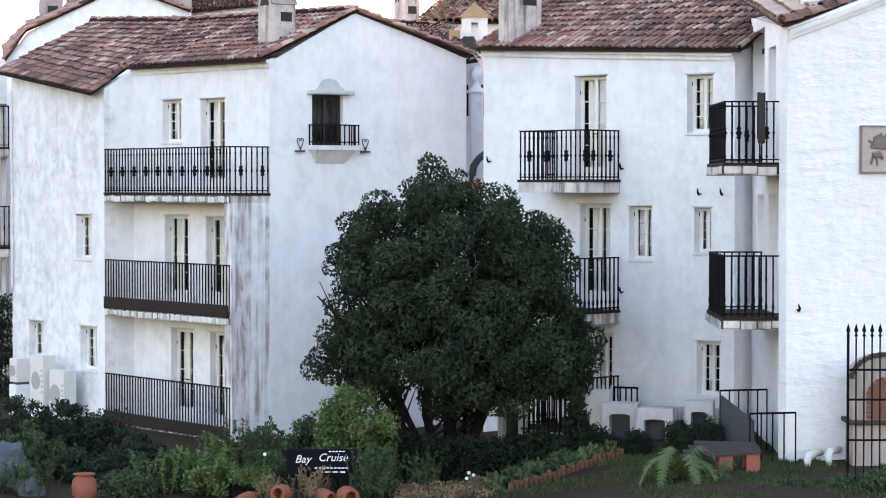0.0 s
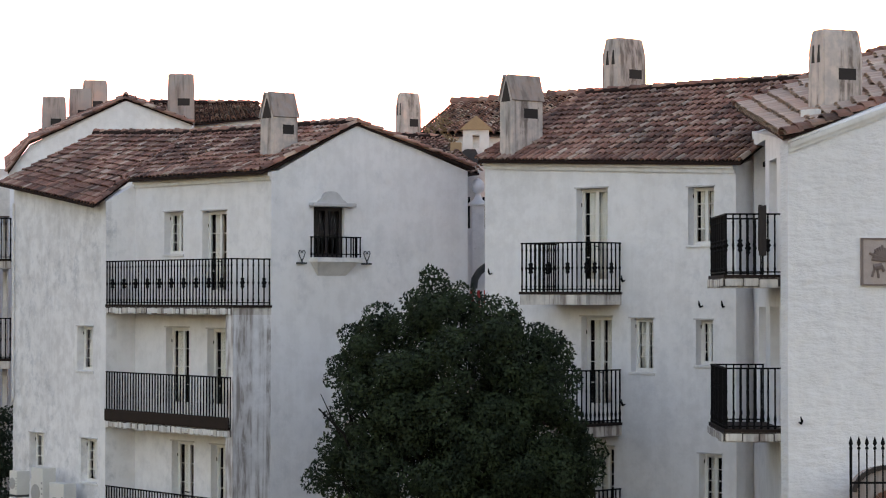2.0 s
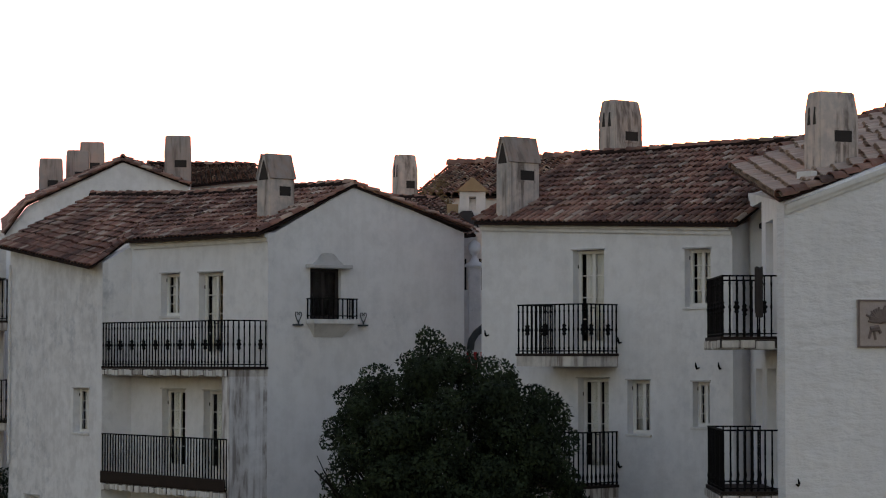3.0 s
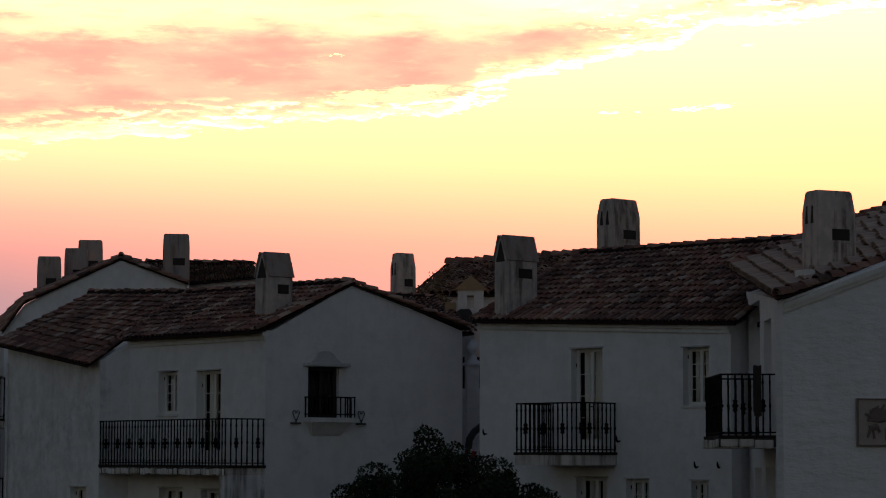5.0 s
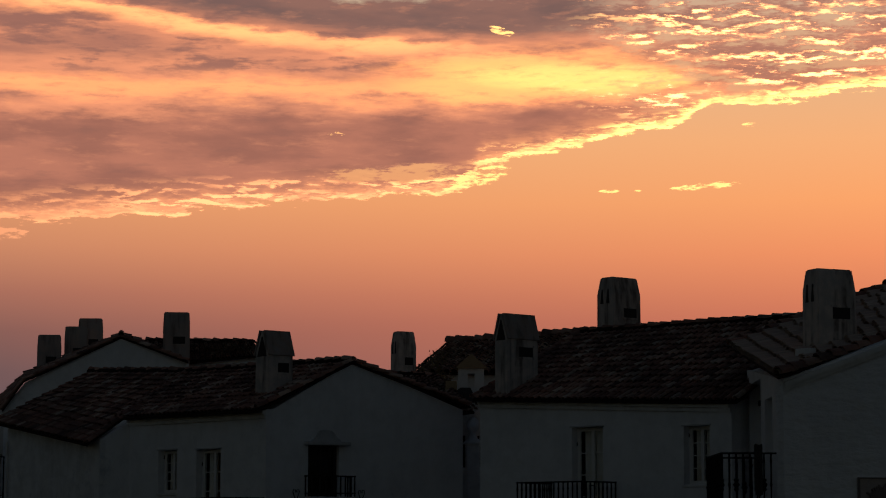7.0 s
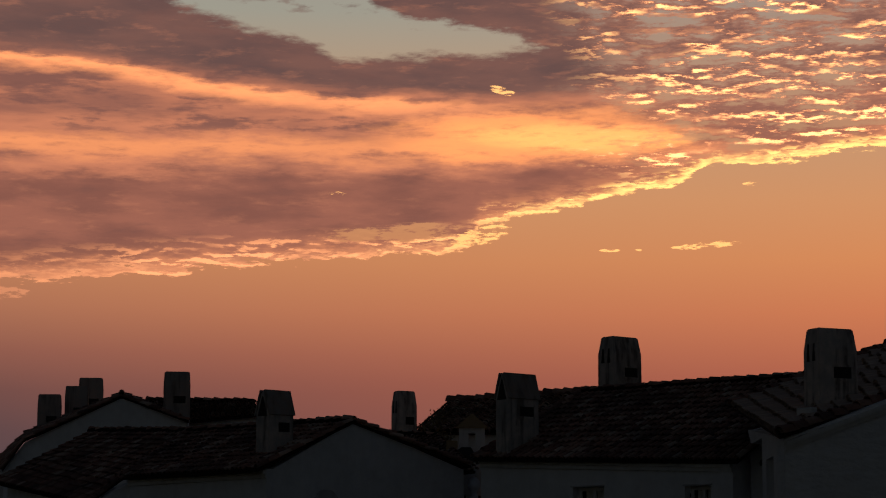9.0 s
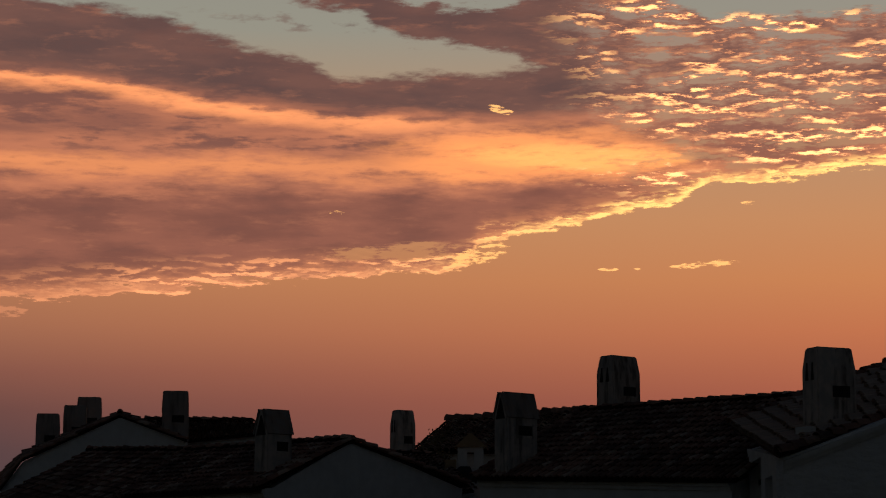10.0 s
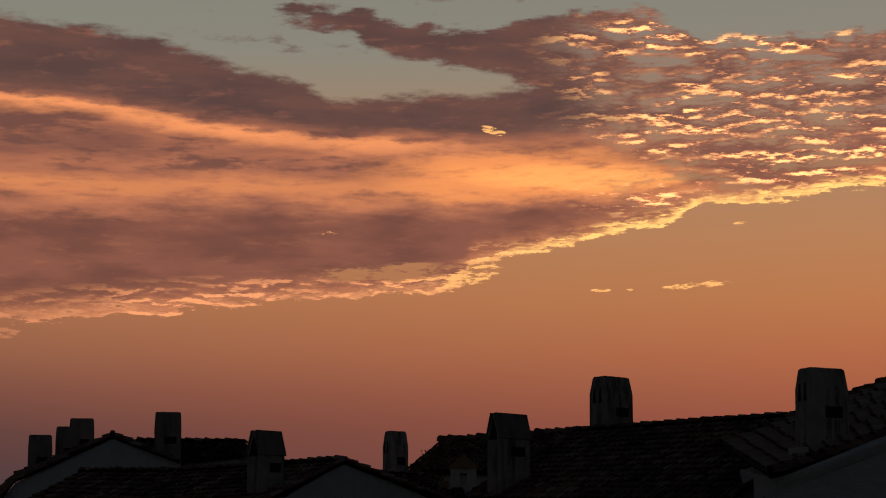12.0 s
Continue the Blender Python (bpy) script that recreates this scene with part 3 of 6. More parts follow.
def roof(parent, eave, ridge, gap=0.176, length=0.30, singles=60, size=0.056, ridge_caps=True, verge=(True, True), thick=0.05, label="", clay="tiles"):
    """A tiled slope between an eave and a ridge (two points each, in the same turn): deck, barrel tiles, ridge and verge tiles."""
    e0, e1, r0, r1 = [Vector(p) for p in (*eave, *ridge)]
    r0, r1 = r0 - Vector((0, 0, .12)), r1 - Vector((0, 0, .12))
    bm = bmesh.new()
    dn = Vector((0, 0, -thick))
    n = 8
    g = [[(e0.lerp(e1, i / n)).lerp(r0.lerp(r1, i / n), j / n) for j in range(n + 1)] for i in range(n + 1)]
    up = [[bm.verts.new(p) for p in col] for col in g]
    lo = [[bm.verts.new(p + dn) for p in col] for col in g]
    for i in range(n):
        for j in range(n):
            bm.faces.new((up[i][j], up[i + 1][j], up[i + 1][j + 1], up[i][j + 1]))
            bm.faces.new((lo[i][j], lo[i][j + 1], lo[i + 1][j + 1], lo[i + 1][j]))
    for k in range(n):
        for a, b, c, d in ((up[k][0], lo[k][0], lo[k + 1][0], up[k + 1][0]), (up[k][n], up[k + 1][n], lo[k + 1][n], lo[k][n]), (up[0][k], up[0][k + 1], lo[0][k + 1], lo[0][k]), (up[n][k], lo[n][k], lo[n][k + 1], up[n][k + 1])):
            bm.faces.new((a, b, c, d))
    rf = part("roof", bm, M["underlay"], parent, label)
    cols = max(2, round((e1 - e0).length / gap))
    rows = [tile_row(e0.lerp(e1, (i + .5) / cols), r0.lerp(r1, (i + .5) / cols), size, length) for i in range(cols)]
    mats = [r[j] for j in range(max(map(len, rows))) for r in rows if j < len(r)]
    caps = []
    if ridge_caps:
        bm = bmesh.new()
        tube(bm, [r0 + Vector((0, 0, .03)), r1 + Vector((0, 0, .03))], .1, 8)
        link_under("ridge_mortar", bm, M["underlay"], rf, parent)
        caps += tile_row(r0, r1, size * 1.5, 0.36, 0.04)
    for on, a, b in ((verge[0], e0, r0), (verge[1], e1, r1)):
        if on:
            caps += tile_row(a, b, size * 1.35, 0.34, 0.02)
    if singles:
        put_tiles(rf, mats[:singles] + caps + mats[singles:], singles + len(caps), clay)
    else:
        put_tiles(rf, mats, 0, clay)
        put_tiles(rf, caps, 0, "tiles")
    return rf


def chimney(parent, centre, turn, w, d, z0, z1, top=0.62, slot=True, style=0, name="chimney", skin="chimney"):
    """A plastered chimney whose shaft leans in to a narrow ridge; dark blocks let into its faces stand in for the
    shaded smoke slots.
    """
    m = pose(*centre, 0, 0, turn)
    bm = bmesh.new()
    zs = z1 - (0.42 if style != 1 else 0.52)
    zz = [(z0, 1.0), (zs, 0.97), (z1 - .05, top), (z1, top * 0.93)]
    loops = []
    for z, k in zz:
        kx = 1.0 if style == 1 else 1.0 - (1.0 - k) * 0.45
        ky = k if style != 1 or z < z1 - .1 else k * .35
        loops.append([bm.verts.new(m @ Vector((sx * w / 2 * kx, sy * d / 2 * ky, z))) for sx, sy in ((-1, -1), (1, -1), (1, 1), (-1, 1))])
    for a, b in zip(loops, loops[1:]):
        for k in range(4):
            bm.faces.new((a[k], a[(k + 1) % 4], b[(k + 1) % 4], b[k]))
    bm.faces.new(loops[-1])
    bm.faces.new(loops[0][::-1])
    bmesh.ops.bevel(bm, geom=[e for e in bm.edges if abs(e.verts[0].co.z - e.verts[1].co.z) > .02 or min(v.co.z for v in e.verts) > z1 - .02], offset=0.022, segments=2, affect="EDGES")
    ch = part(name, bm, M[skin], parent)
    bm = bmesh.new()
    if slot:
        # solid dark block, the slot's inner shade given as colour
        zc = z1 - 0.87
        box(bm, (-w * .12, -d / 2 * 1.005, zc - .10), (w * .32, -d / 2 * .9, zc + .12), m)
        part("smoke_slot", bm, M["shade_dark"], ch)
        for lo, hi in (((-w * .16, -d / 2 * 1.03, zc - .15), (w * .36, -d / 2 * .95, zc - .10)), ((-w * .16, -d / 2 * 1.03, zc + .12), (w * .36, -d / 2 * .95, zc + .16))):
            bm = bmesh.new()
            box(bm, lo, hi, m)
            part("slot_rim", bm, M[skin], ch)
    if style == 1:
        # sooty gabled hood: two sloping slabs that meet at the ridge
        for sy in (-1, 1):
            bm = bmesh.new()
            lo_, hi_ = d / 2 * .99 + .035, d / 2 * top * .35
            hexa(bm, [m @ Vector(p) for p in ((-w / 2 - .02, sy * (lo_ - .03), zs - .06), (w / 2 + .02, sy * (lo_ - .03), zs - .06), (w / 2 + .02, sy * lo_, zs - .05), (-w / 2 - .02, sy * lo_, zs - .05),
                                             (-w / 2 - .02, sy * hi_, z1 - .03), (w / 2 + .02, sy * hi_, z1 - .03), (w / 2 + .02, sy * (hi_ + .04), z1 + .012), (-w / 2 - .02, sy * (hi_ + .04), z1 + .012))])
            bmesh.ops.recalc_face_normals(bm, faces=bm.faces[:])
            part("chimney_hood", bm, M["hood"], ch)
        bm = bmesh.new()
        rbox(bm, (-w / 2 - .05, -d / 2 - .05, z0 + .0), (w / 2 + .05, d / 2 + .05, z0 + .09), m, .015)
        part("mortar_collar", bm, M["trim"], ch)
        # dark wedge in place of the shaded triangular opening
        bm = bmesh.new()
        hexa(bm, [m @ Vector(p) for p in ((-w / 2 * 1.006, -.34 * d, zs - .08), (-w / 2 * .9, -.34 * d, zs - .08), (-w / 2 * .9, .34 * d, zs - .08), (-w / 2 * 1.006, .34 * d, zs - .08),
                                         (-w / 2 * 1.006, -.04 * d, z1 - .14), (-w / 2 * .9, -.04 * d, z1 - .14), (-w / 2 * .9, .04 * d, z1 - .14), (-w / 2 * 1.006, .04 * d, z1 - .14))])
        part("side_vent", bm, M["grey_wood"], ch)
    for y0, y1 in (((-.26, -.08), (.08, .26)) if style == 0 else ()):
        # paired dark wedges, shade of the side openings put into their colour
        bm = bmesh.new()
        hexa(bm, [m @ Vector(p) for p in ((-w / 2 * 1.004, y0 * d, zs - .22), (-w / 2 * .9, y0 * d, zs - .22), (-w / 2 * .9, y1 * d, zs - .22), (-w / 2 * 1.004, y1 * d, zs - .22),
                                         (-w / 2 * .985, (y0 + y1) / 2 * d - .02, zs + .12), (-w / 2 * .85, (y0 + y1) / 2 * d - .02, zs + .12), (-w / 2 * .85, (y0 + y1) / 2 * d + .02, zs + .12), (-w / 2 * .985, (y0 + y1) / 2 * d + .02, zs + .12))])
        part("side_vent", bm, M["shade_dark"], ch)
    return ch


def baluster_mesh(kind, h):
    bm = bmesh.new()
    r = 0.017
    if kind == "knot":
        prof = [(r, 0), (r, .10), (.026, .13), (r, .16), (r, h * .46), (.028, h * .5), (r, h * .54), (r, h - .16), (.026, h - .13), (r, h - .10), (r, h)]
    elif kind == "foot":
        prof = [(r, 0), (.03, .06), (r, .12), (.03, .20), (r, .28), (r, h * .6), (.022, h * .63), (r, h * .66), (r, h)]
    else:
        prof = [(r, 0), (r, h)]
    lathe(bm, prof, seg=6)
    me = bpy.data.meshes.new("baluster")
    bm.to_mesh(me)
    bm.free()
    me.materials.append(M["iron"])
    return me


BALUSTER = {(k, h): baluster_mesh(k, h) for k in ("knot", "foot", "plain") for h in (1.13, 1.05, 0.45)}


def railing(parent, root, pts, z, h=1.13, kind="plain", gap=0.13, medals=0):
    """Iron railing along plan points: bottom and top rail, balusters, and cast medallions at every so many bars."""
    for a, b in zip(pts, pts[1:]):
        a, b = Vector((*a, z)), Vector((*b, z))
        bm = bmesh.new()
        d = (b - a).normalized()
        m = Matrix((d, Vector((-d.y, d.x, 0)), Vector((0, 0, 1)))).transposed().to_4x4()
        m.translation = a
        L = (b - a).length
        rbox(bm, (-.02, -.025, h), (L + .02, .025, h + .03), m, 0.006)
        link_under("rail", bm, M["iron"], parent, root)
        bm = bmesh.new()
        rbox(bm, (-.02, -.018, .06), (L + .02, .018, .085), m, 0.005)
        link_under("bottom_rail", bm, M["iron"], parent, root)
        n = max(1, round(L / gap))
        for i in range(n + 1):
            ob = new("baluster", BALUSTER[(kind, h)])
            ob.parent = parent
            ob.matrix_basis = Matrix.Translation(a + d * (L * i / n)) @ pose(0, 0, 0, 0, 0, rng.uniform(0, 60))
            if medals and i % medals == medals // 2:
                bm = bmesh.new()
                lathe(bm, [(.008, -.13), (.05, -.09), (.03, -.05), (.065, 0), (.03, .05), (.05, .09), (.008, .13)], Matrix.Translation(a + d * (L * i / n) + Vector((0, 0, h * .5))), 8)
                link_under("medallion", bm, M["iron"], parent, root)


def link_under(name, bm, material, parent, root, label="", smooth=False):
    me = bpy.data.meshes.new(name)
    bm.normal_update()
    bm.to_mesh(me)
    bm.free()
    me.materials.append(material)
    if smooth:
        me.polygons.foreach_set("use_smooth", [True] * len(me.polygons))
    ob = new(name, me)
    ob.parent = parent
    if label:
        ob["label"] = label
    return ob


def slab(parent, pts, z, thick=0.16, name="balcony", label="", lip=True):
    """A balcony: stained plaster edge under a dark floor that juts out a little."""
    bm = bmesh.new()
    lo = [bm.verts.new((*p, z - thick)) for p in pts]
    hi = [bm.verts.new((*p, z - .042)) for p in pts]
    bm.faces.new(lo[::-1])
    bm.faces.new(hi)
    for k in range(len(pts)):
        bm.faces.new((lo[k], lo[(k + 1) % len(pts)], hi[(k + 1) % len(pts)], hi[k]))
    ob = part(name, bm, M["slab"], parent, label)
    c = sum((Vector(p) for p in pts), Vector((0, 0))) / len(pts)
    bm = bmesh.new()
    out = [Vector(p) + (Vector(p) - c).normalized() * 0.03 for p in pts]
    lo = [bm.verts.new((*p, z - .04)) for p in out]
    hi = [bm.verts.new((*p, z + .02)) for p in out]
    bm.faces.new(lo[::-1])
    bm.faces.new(hi)
    for k in range(len(pts)):
        bm.faces.new((lo[k], lo[(k + 1) % len(pts)], hi[(k + 1) % len(pts)], hi[k]))
    link_under("balcony_floor", bm, M["floor"], ob, parent)
    return ob


def edge_blocks(parent, root, line, z, high, least=.06, most=.14):
    """Worn plaster dentils along a balcony's edge, over a dark backing."""
    T = Matrix.Translation((0, 0, z)) @ line.m
    bm = bmesh.new()
    box(bm, (0, -.016, -high + .01), (line.length, -.003, -.045), T)
    link_under("stained_backing", bm, M["grey_wood"], parent, root)
    s = .012
    while s < line.length - least:
        w = min(rng.uniform(least, most), line.length - s)
        bm = bmesh.new()
        rbox(bm, (s, -.05 + rng.uniform(0, .014), -high - .015 + rng.uniform(0, .04)), (s + w, -.017, -.048 - rng.uniform(0, .02)), T, .02)
        link_under("edge_block", bm, M["slab"] if rng.random() < .35 or most > .3 else M["trim"], parent, root)
        s += w + (rng.uniform(.008, .025) if rng.random() < .85 else .06)


def block(parent, pts, z0, z1, name, material):
    """A plain closed prism over plan points (cores and floors nobody enters)."""
    bm = bmesh.new()
    lo = [bm.verts.new((*p, z0)) for p in pts]
    hi = [bm.verts.new((*p, z1)) for p in pts]
    bm.faces.new(lo[::-1])
    bm.faces.new(hi)
    for k in range(len(pts)):
        bm.faces.new((lo[k], lo[(k + 1) % len(pts)], hi[(k + 1) % len(pts)], hi[k]))
    bmesh.ops.recalc_face_normals(bm, faces=bm.faces[:])
    return part(name, bm, material, parent)


def ground_z(x, y):
    """The lawn rises towards the right-hand house."""
    t = min(max((x + 1.0) / 6.0, 0), 1)
    return 0.35 + 0.75 * t * t * (3 - 2 * t) * (1 - min(max((y - 60) / 20, 0), 1))


def leaves(name, blobs, count, size, material, parent=None, label="", seed=1, shell=0.7, droop=0.3, root=None):
    """Many small folded leaves on clumps (centre, radius)."""
    r = np.random.RandomState(seed)
    tot = sum(b[1] ** 2 for b in blobs)
    V, Fc = [], []
    for c, rad in blobs:
        k = max(4, int(count * rad ** 2 / tot))
        d = r.normal(size=(k, 3))
        d /= np.linalg.norm(d, axis=1)[:, None]
        p = np.array(c) + d * (rad * (shell + (1 - shell) * r.rand(k, 1)) * np.array([1, 1, .8]))
        ax = np.cross(d, r.normal(size=(k, 3))) + d * .45 + r.normal(scale=.25, size=(k, 3)) - np.array([0, 0, droop])
        ax /= np.linalg.norm(ax, axis=1)[:, None]
        sd = np.cross(ax, d + r.normal(scale=.35, size=(k, 3)))
        sd /= np.linalg.norm(sd, axis=1)[:, None]
        up = np.cross(sd, ax)
        L = size * r.uniform(.7, 1.3, (k, 1))
        q = np.stack([p, p + ax * L * .5 + sd * L * .26 + up * L * .06, p + ax * L, p + ax * L * .5 - sd * L * .26 + up * L * .06], 1)
        V.append(q.reshape(-1, 3))
    V = np.concatenate(V)
    n = len(V) // 4
    Fc = [t for i in range(n) for t in ((4 * i, 4 * i + 1, 4 * i + 2), (4 * i, 4 * i + 2, 4 * i + 3))]
    me = mesh_of(name, V, Fc, material)
    ob = link(name, me, parent, label)
    return ob

# ---------- setting ----------
bm = bmesh.new()
xs = [-4500, -1500, -400, -120, -60, -40] + [-30 + i * 1.0 for i in range(61)] + [40, 60, 120, 400, 1500, 4500]
ys = [-4500, -1500, -400, -100, -20, 10, 25, 32] + [35 + i * 1.0 for i in range(40)] + [80, 100, 150, 400, 1500, 4500]
grid = [[bm.verts.new((x, y, ground_z(x, y) + (0.06 * noise.noise(Vector((x * .5, y * .5, 0))) if abs(x) < 30 and 34 < y < 75 else 0))) for y in ys] for x in xs]
for i in range(len(xs) - 1):
    for j in range(len(ys) - 1):
        bm.faces.new((grid[i][j], grid[i + 1][j], grid[i + 1][j + 1], grid[i][j + 1]))
tagged(part("ground", bm, M["earth"], smooth=True), "brown garden earth with patchy grass", "ground", kind="structure")

bm = bmesh.new()
R, cols = 2600, 48
prev = None
for i in range(cols + 1):
    a = radians(-32 + 64 * i / cols)
    cur = [bm.verts.new((R * math.sin(a), R * math.cos(a), z)) for z in (-60, 500, 1000)]
    if prev:
        for k in range(2):
            bm.faces.new((prev[k], prev[k + 1], cur[k + 1], cur[k]))
    prev = cur
tagged(part("backdrop", bm, M["sky"]), "orange sunset sky with a burning cloud bank", "sky", kind="structure")

# ---------- left house ----------
Kc, Jc, F0, G1, G2, A1 = (-8.25, 57.4), (-7.6, 57.9), (-4.76, 53.0), (-3.94, 53.6), (0.56, 57.0), (-11.29, 61.74)
TOP, MID, LOW = 5.95, 3.19, 0.42
house_a = thing("white_house", (-5.5, 58.0, 0.3), "white limewashed three-storey house with terracotta roof and balconies", "house", "white houses")
front = Line(A1, Kc)
side = Line(Kc, Jc)
wing = Line(Jc, G1)
gable = Line(F0, G2)
W_F = [(3.75, 4.62, 4.33, 5.42), (1.00, 1.87, 1.46, 2.66), (3.97, 4.87, 1.58, 2.66)]
wall(house_a, front, -0.3, [(0, 9.2), (front.length, 8.48)], W_F, material=M["wall_worn"])
wall(house_a, side, -0.3, [(0, 8.48), (side.length, 8.92)], thick=0.25)
W_W = [(1.28, 2.08, 7.18, 8.20), (2.89, 3.88, 5.96, 8.18), (1.36, 2.35, 3.27, 5.42), (3.11, 4.14, 3.28, 5.40), (1.62, 2.55, 0.46, 2.70), (3.26, 4.27, 0.36, 2.69)]
wall(house_a, wing, -0.3, [(0, 9.06), (wing.length, 9.03)], W_W)
g1 = (Vector(G1) - Vector(F0)).length
W_G = [(2.18, 3.04, 7.07, 8.24)]
wall(house_a, gable, -0.3, [(0, TOP - .17), (g1, TOP - .17)], s1=g1, material=M["wall_runs"])
wall(house_a, gable, -0.3, [(g1, 8.93), (3.42, 10.21), (gable.length, 9.2)], W_G, s0=g1)
for h in W_F + W_W:
    window(house_a, wing if h in W_W else front, h)
back = [(G2[0] - 5, G2[1] + 6.5), (A1[0] + 5, A1[1] + 4)]
wall(house_a, Line(G2, back[0]), -0.3, [(0, 9.2), (8, 9.2)])
wall(house_a, Line(back[0], back[1]), -0.3, [(0, 9.2), (20, 9.2)])
wall(house_a, Line(back[1], A1), -0.3, [(0, 9.05), (20, 9.05)])
for z in (TOP, MID, LOW):
    ins = lambda p, q, f: (p[0] + (q[0] - p[0]) * f, p[1] + (q[1] - p[1]) * f)
    pts = [Kc, F0, G1, Jc] if z == TOP else [Kc, ins(F0, Kc, .02), ins(G1, Jc, .06), Jc]
    b = slab(house_a, pts, z, 0.2)
    if z != TOP:
        bm = bmesh.new()
        kl = Line(ins(Kc, F0, .005), ins(F0, Kc, .02))
        rbox(bm, (0, -.05, -.02), (kl.length, -.02, .25), Matrix.Translation((0, 0, z)) @ kl.m, .006)
        link_under("kick_board", bm, M["floor"], b, house_a)
    edge_blocks(b, house_a, Line(ins(Kc, F0, .005), ins(F0, Kc, .01)), z, .2)
    if z == TOP:
        railing(b, house_a, [ins(Kc, F0, .01), ins(F0, Kc, .01), ins(G1, F0, .05)], z, 1.05, "knot", 0.135, 4)
    else:
        railing(b, house_a, [ins(Kc, F0, .01), ins(F0, Kc, .015)], z, 1.13, "plain", 0.125)
roof(house_a, ((-11.75, 61.9, 9.12), (-8.52, 57.1, 8.36)), ((-9.54, 64.2, 10.7), (-6.5, 60.5, 10.45)), singles=60, verge=(False, True))
roof(house_a, ((-7.75, 57.7, 9.02), (-4.12, 53.35, 9.0)), ((-6.5, 60.5, 10.45), (-2.03, 55.0, 10.33)), singles=60)
roof(house_a, ((0.75, 56.9, 9.28), (-4.3, 63.4, 9.28)), ((-2.03, 55.0, 10.33), (-6.5, 60.5, 10.45)), singles=0, ridge_caps=False)

roof(house_a, ((-1.31, 58.20, 8.94), (0.87, 58.80, 9.25)), ((-2.01, 62.60, 10.56), (-0.12, 63.60, 10.54)), singles=0, verge=(False, True))

# ---------- right house ----------
B1, B2, C1, C2 = (0.92, 53.46), (5.99, 48.39), (6.42, 49.15), (6.27, 43.0)
house_b = thing("white_house", (4.5, 53.0, 0.8), "white limewashed house with long terracotta roof and iron balconies", "house", "white houses")
lb = Line(B1, B2)
W_B = [(2.78, 3.68, 6.19, 8.52), (5.91, 6.60, 7.24, 8.45), (2.92, 3.80, 3.49, 5.73), (4.33, 4.96, 4.56, 5.70), (6.11, 6.56, 4.74, 5.68), (6.19, 6.79, 1.78, 2.90), (3.24, 3.86, 1.72, 2.94)]
wall(house_b, lb, 0.0, [(0, 9.28), (lb.length, 8.92)], W_B)
for h in W_B:
    window(house_b, lb, h)
wall(house_b, Line(B2, (6.6, 49.2)), 0.0, [(0, 8.82), (2, 9.4)])
wall(house_b, Line((6.6, 49.2), (10.0, 55.0)), 0.0, [(0, 9.4), (9, 9.4)])
wall(house_b, Line((10.0, 55.0), (4.5, 58.0)), 0.0, [(0, 9.4), (9, 9.4)])


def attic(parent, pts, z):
    """An added ceiling under the roof, let into the walls to stop sky light, and a dark core for the unlit rooms."""
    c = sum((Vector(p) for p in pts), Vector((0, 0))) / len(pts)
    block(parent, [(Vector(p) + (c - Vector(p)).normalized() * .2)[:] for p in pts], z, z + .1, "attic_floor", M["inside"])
    # added dark prism in place of the rooms' own shade behind the windows
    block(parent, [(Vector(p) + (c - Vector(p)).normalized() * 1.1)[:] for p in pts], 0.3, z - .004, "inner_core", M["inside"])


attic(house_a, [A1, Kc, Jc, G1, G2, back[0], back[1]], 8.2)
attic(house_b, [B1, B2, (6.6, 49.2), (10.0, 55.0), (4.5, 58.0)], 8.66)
wall(house_b, Line((4.5, 58.0), B1), 0.0, [(0, 9.2), (9, 9.2)])
roof(house_b, ((0.75, 53.30, 9.24), (6.05, 48.1, 8.9)), ((3.36, 56.0, 11.09), (8.6, 50.7, 11.02)), singles=60)
roof(house_b, ((5.4, 59.0, 9.3), (10.8, 54.0, 9.3)), ((3.36, 56.0, 11.09), (8.6, 50.7, 11.02)), singles=0, ridge_caps=False)
for z in (6.25, 3.45, 0.9):
    p0, p1 = lb.at(2.15, 0), lb.at(4.07, 0)
    o0, o1 = lb.at(2.15, -1.13), lb.at(4.07, -1.13)
    b = slab(house_b, [p.xy[:] for p in (p0, o0, o1, p1)], z, 0.26)
    railing(b, house_b, [lb.at(2.15 + .03, -.02).xy[:], lb.at(2.15 + .03, -1.1).xy[:], lb.at(4.07 - .03, -1.1).xy[:], lb.at(4.07 - .03, -.02).xy[:]], z, 1.05 if z > 6 else 1.13, "knot" if z > 6 else "foot", 0.135, 4 if z > 6 else 0)

# ---------- near house ----------
house_c = thing("white_house", (9.0, 46.0, 1.0), "white limewashed house with rough masonry wall and terracotta roof", "house", "white houses")
lc = Line(C1, C2)
lf = Line(C2, (14.0, 45.6))
wall(house_c, lc, 0.6, [(0, 9.62), (lc.length, 9.02)], [(0.41, 2.49, 6.57, 9.28), (3.19, 4.42, 6.57, 8.81), (1.27, 2.50, 3.71, 5.96), (3.29, 4.79, 3.71, 5.97)], s1=lc.length - .12)
wall(house_c, Line((6.85, 49.0), (6.72, 43.4)), 0.8, [(0, 9.3), (9, 9.0)], thick=.15, name="recess_back")
wall(house_c, lf, 0.6, [(0, 9.02), (2.3, 9.84), (lf.length, 11.9)], material=M["rough_wall"])
wall(house_c, Line((14.0, 45.6), (13.5, 52.0)), 0.6, [(0, 11.8), (9, 11.8)])
wall(house_c, Line((13.5, 52.0), C1), 0.6, [(0, 11.8), (7.6, 9.6)])
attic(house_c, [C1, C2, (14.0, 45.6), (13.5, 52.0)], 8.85)
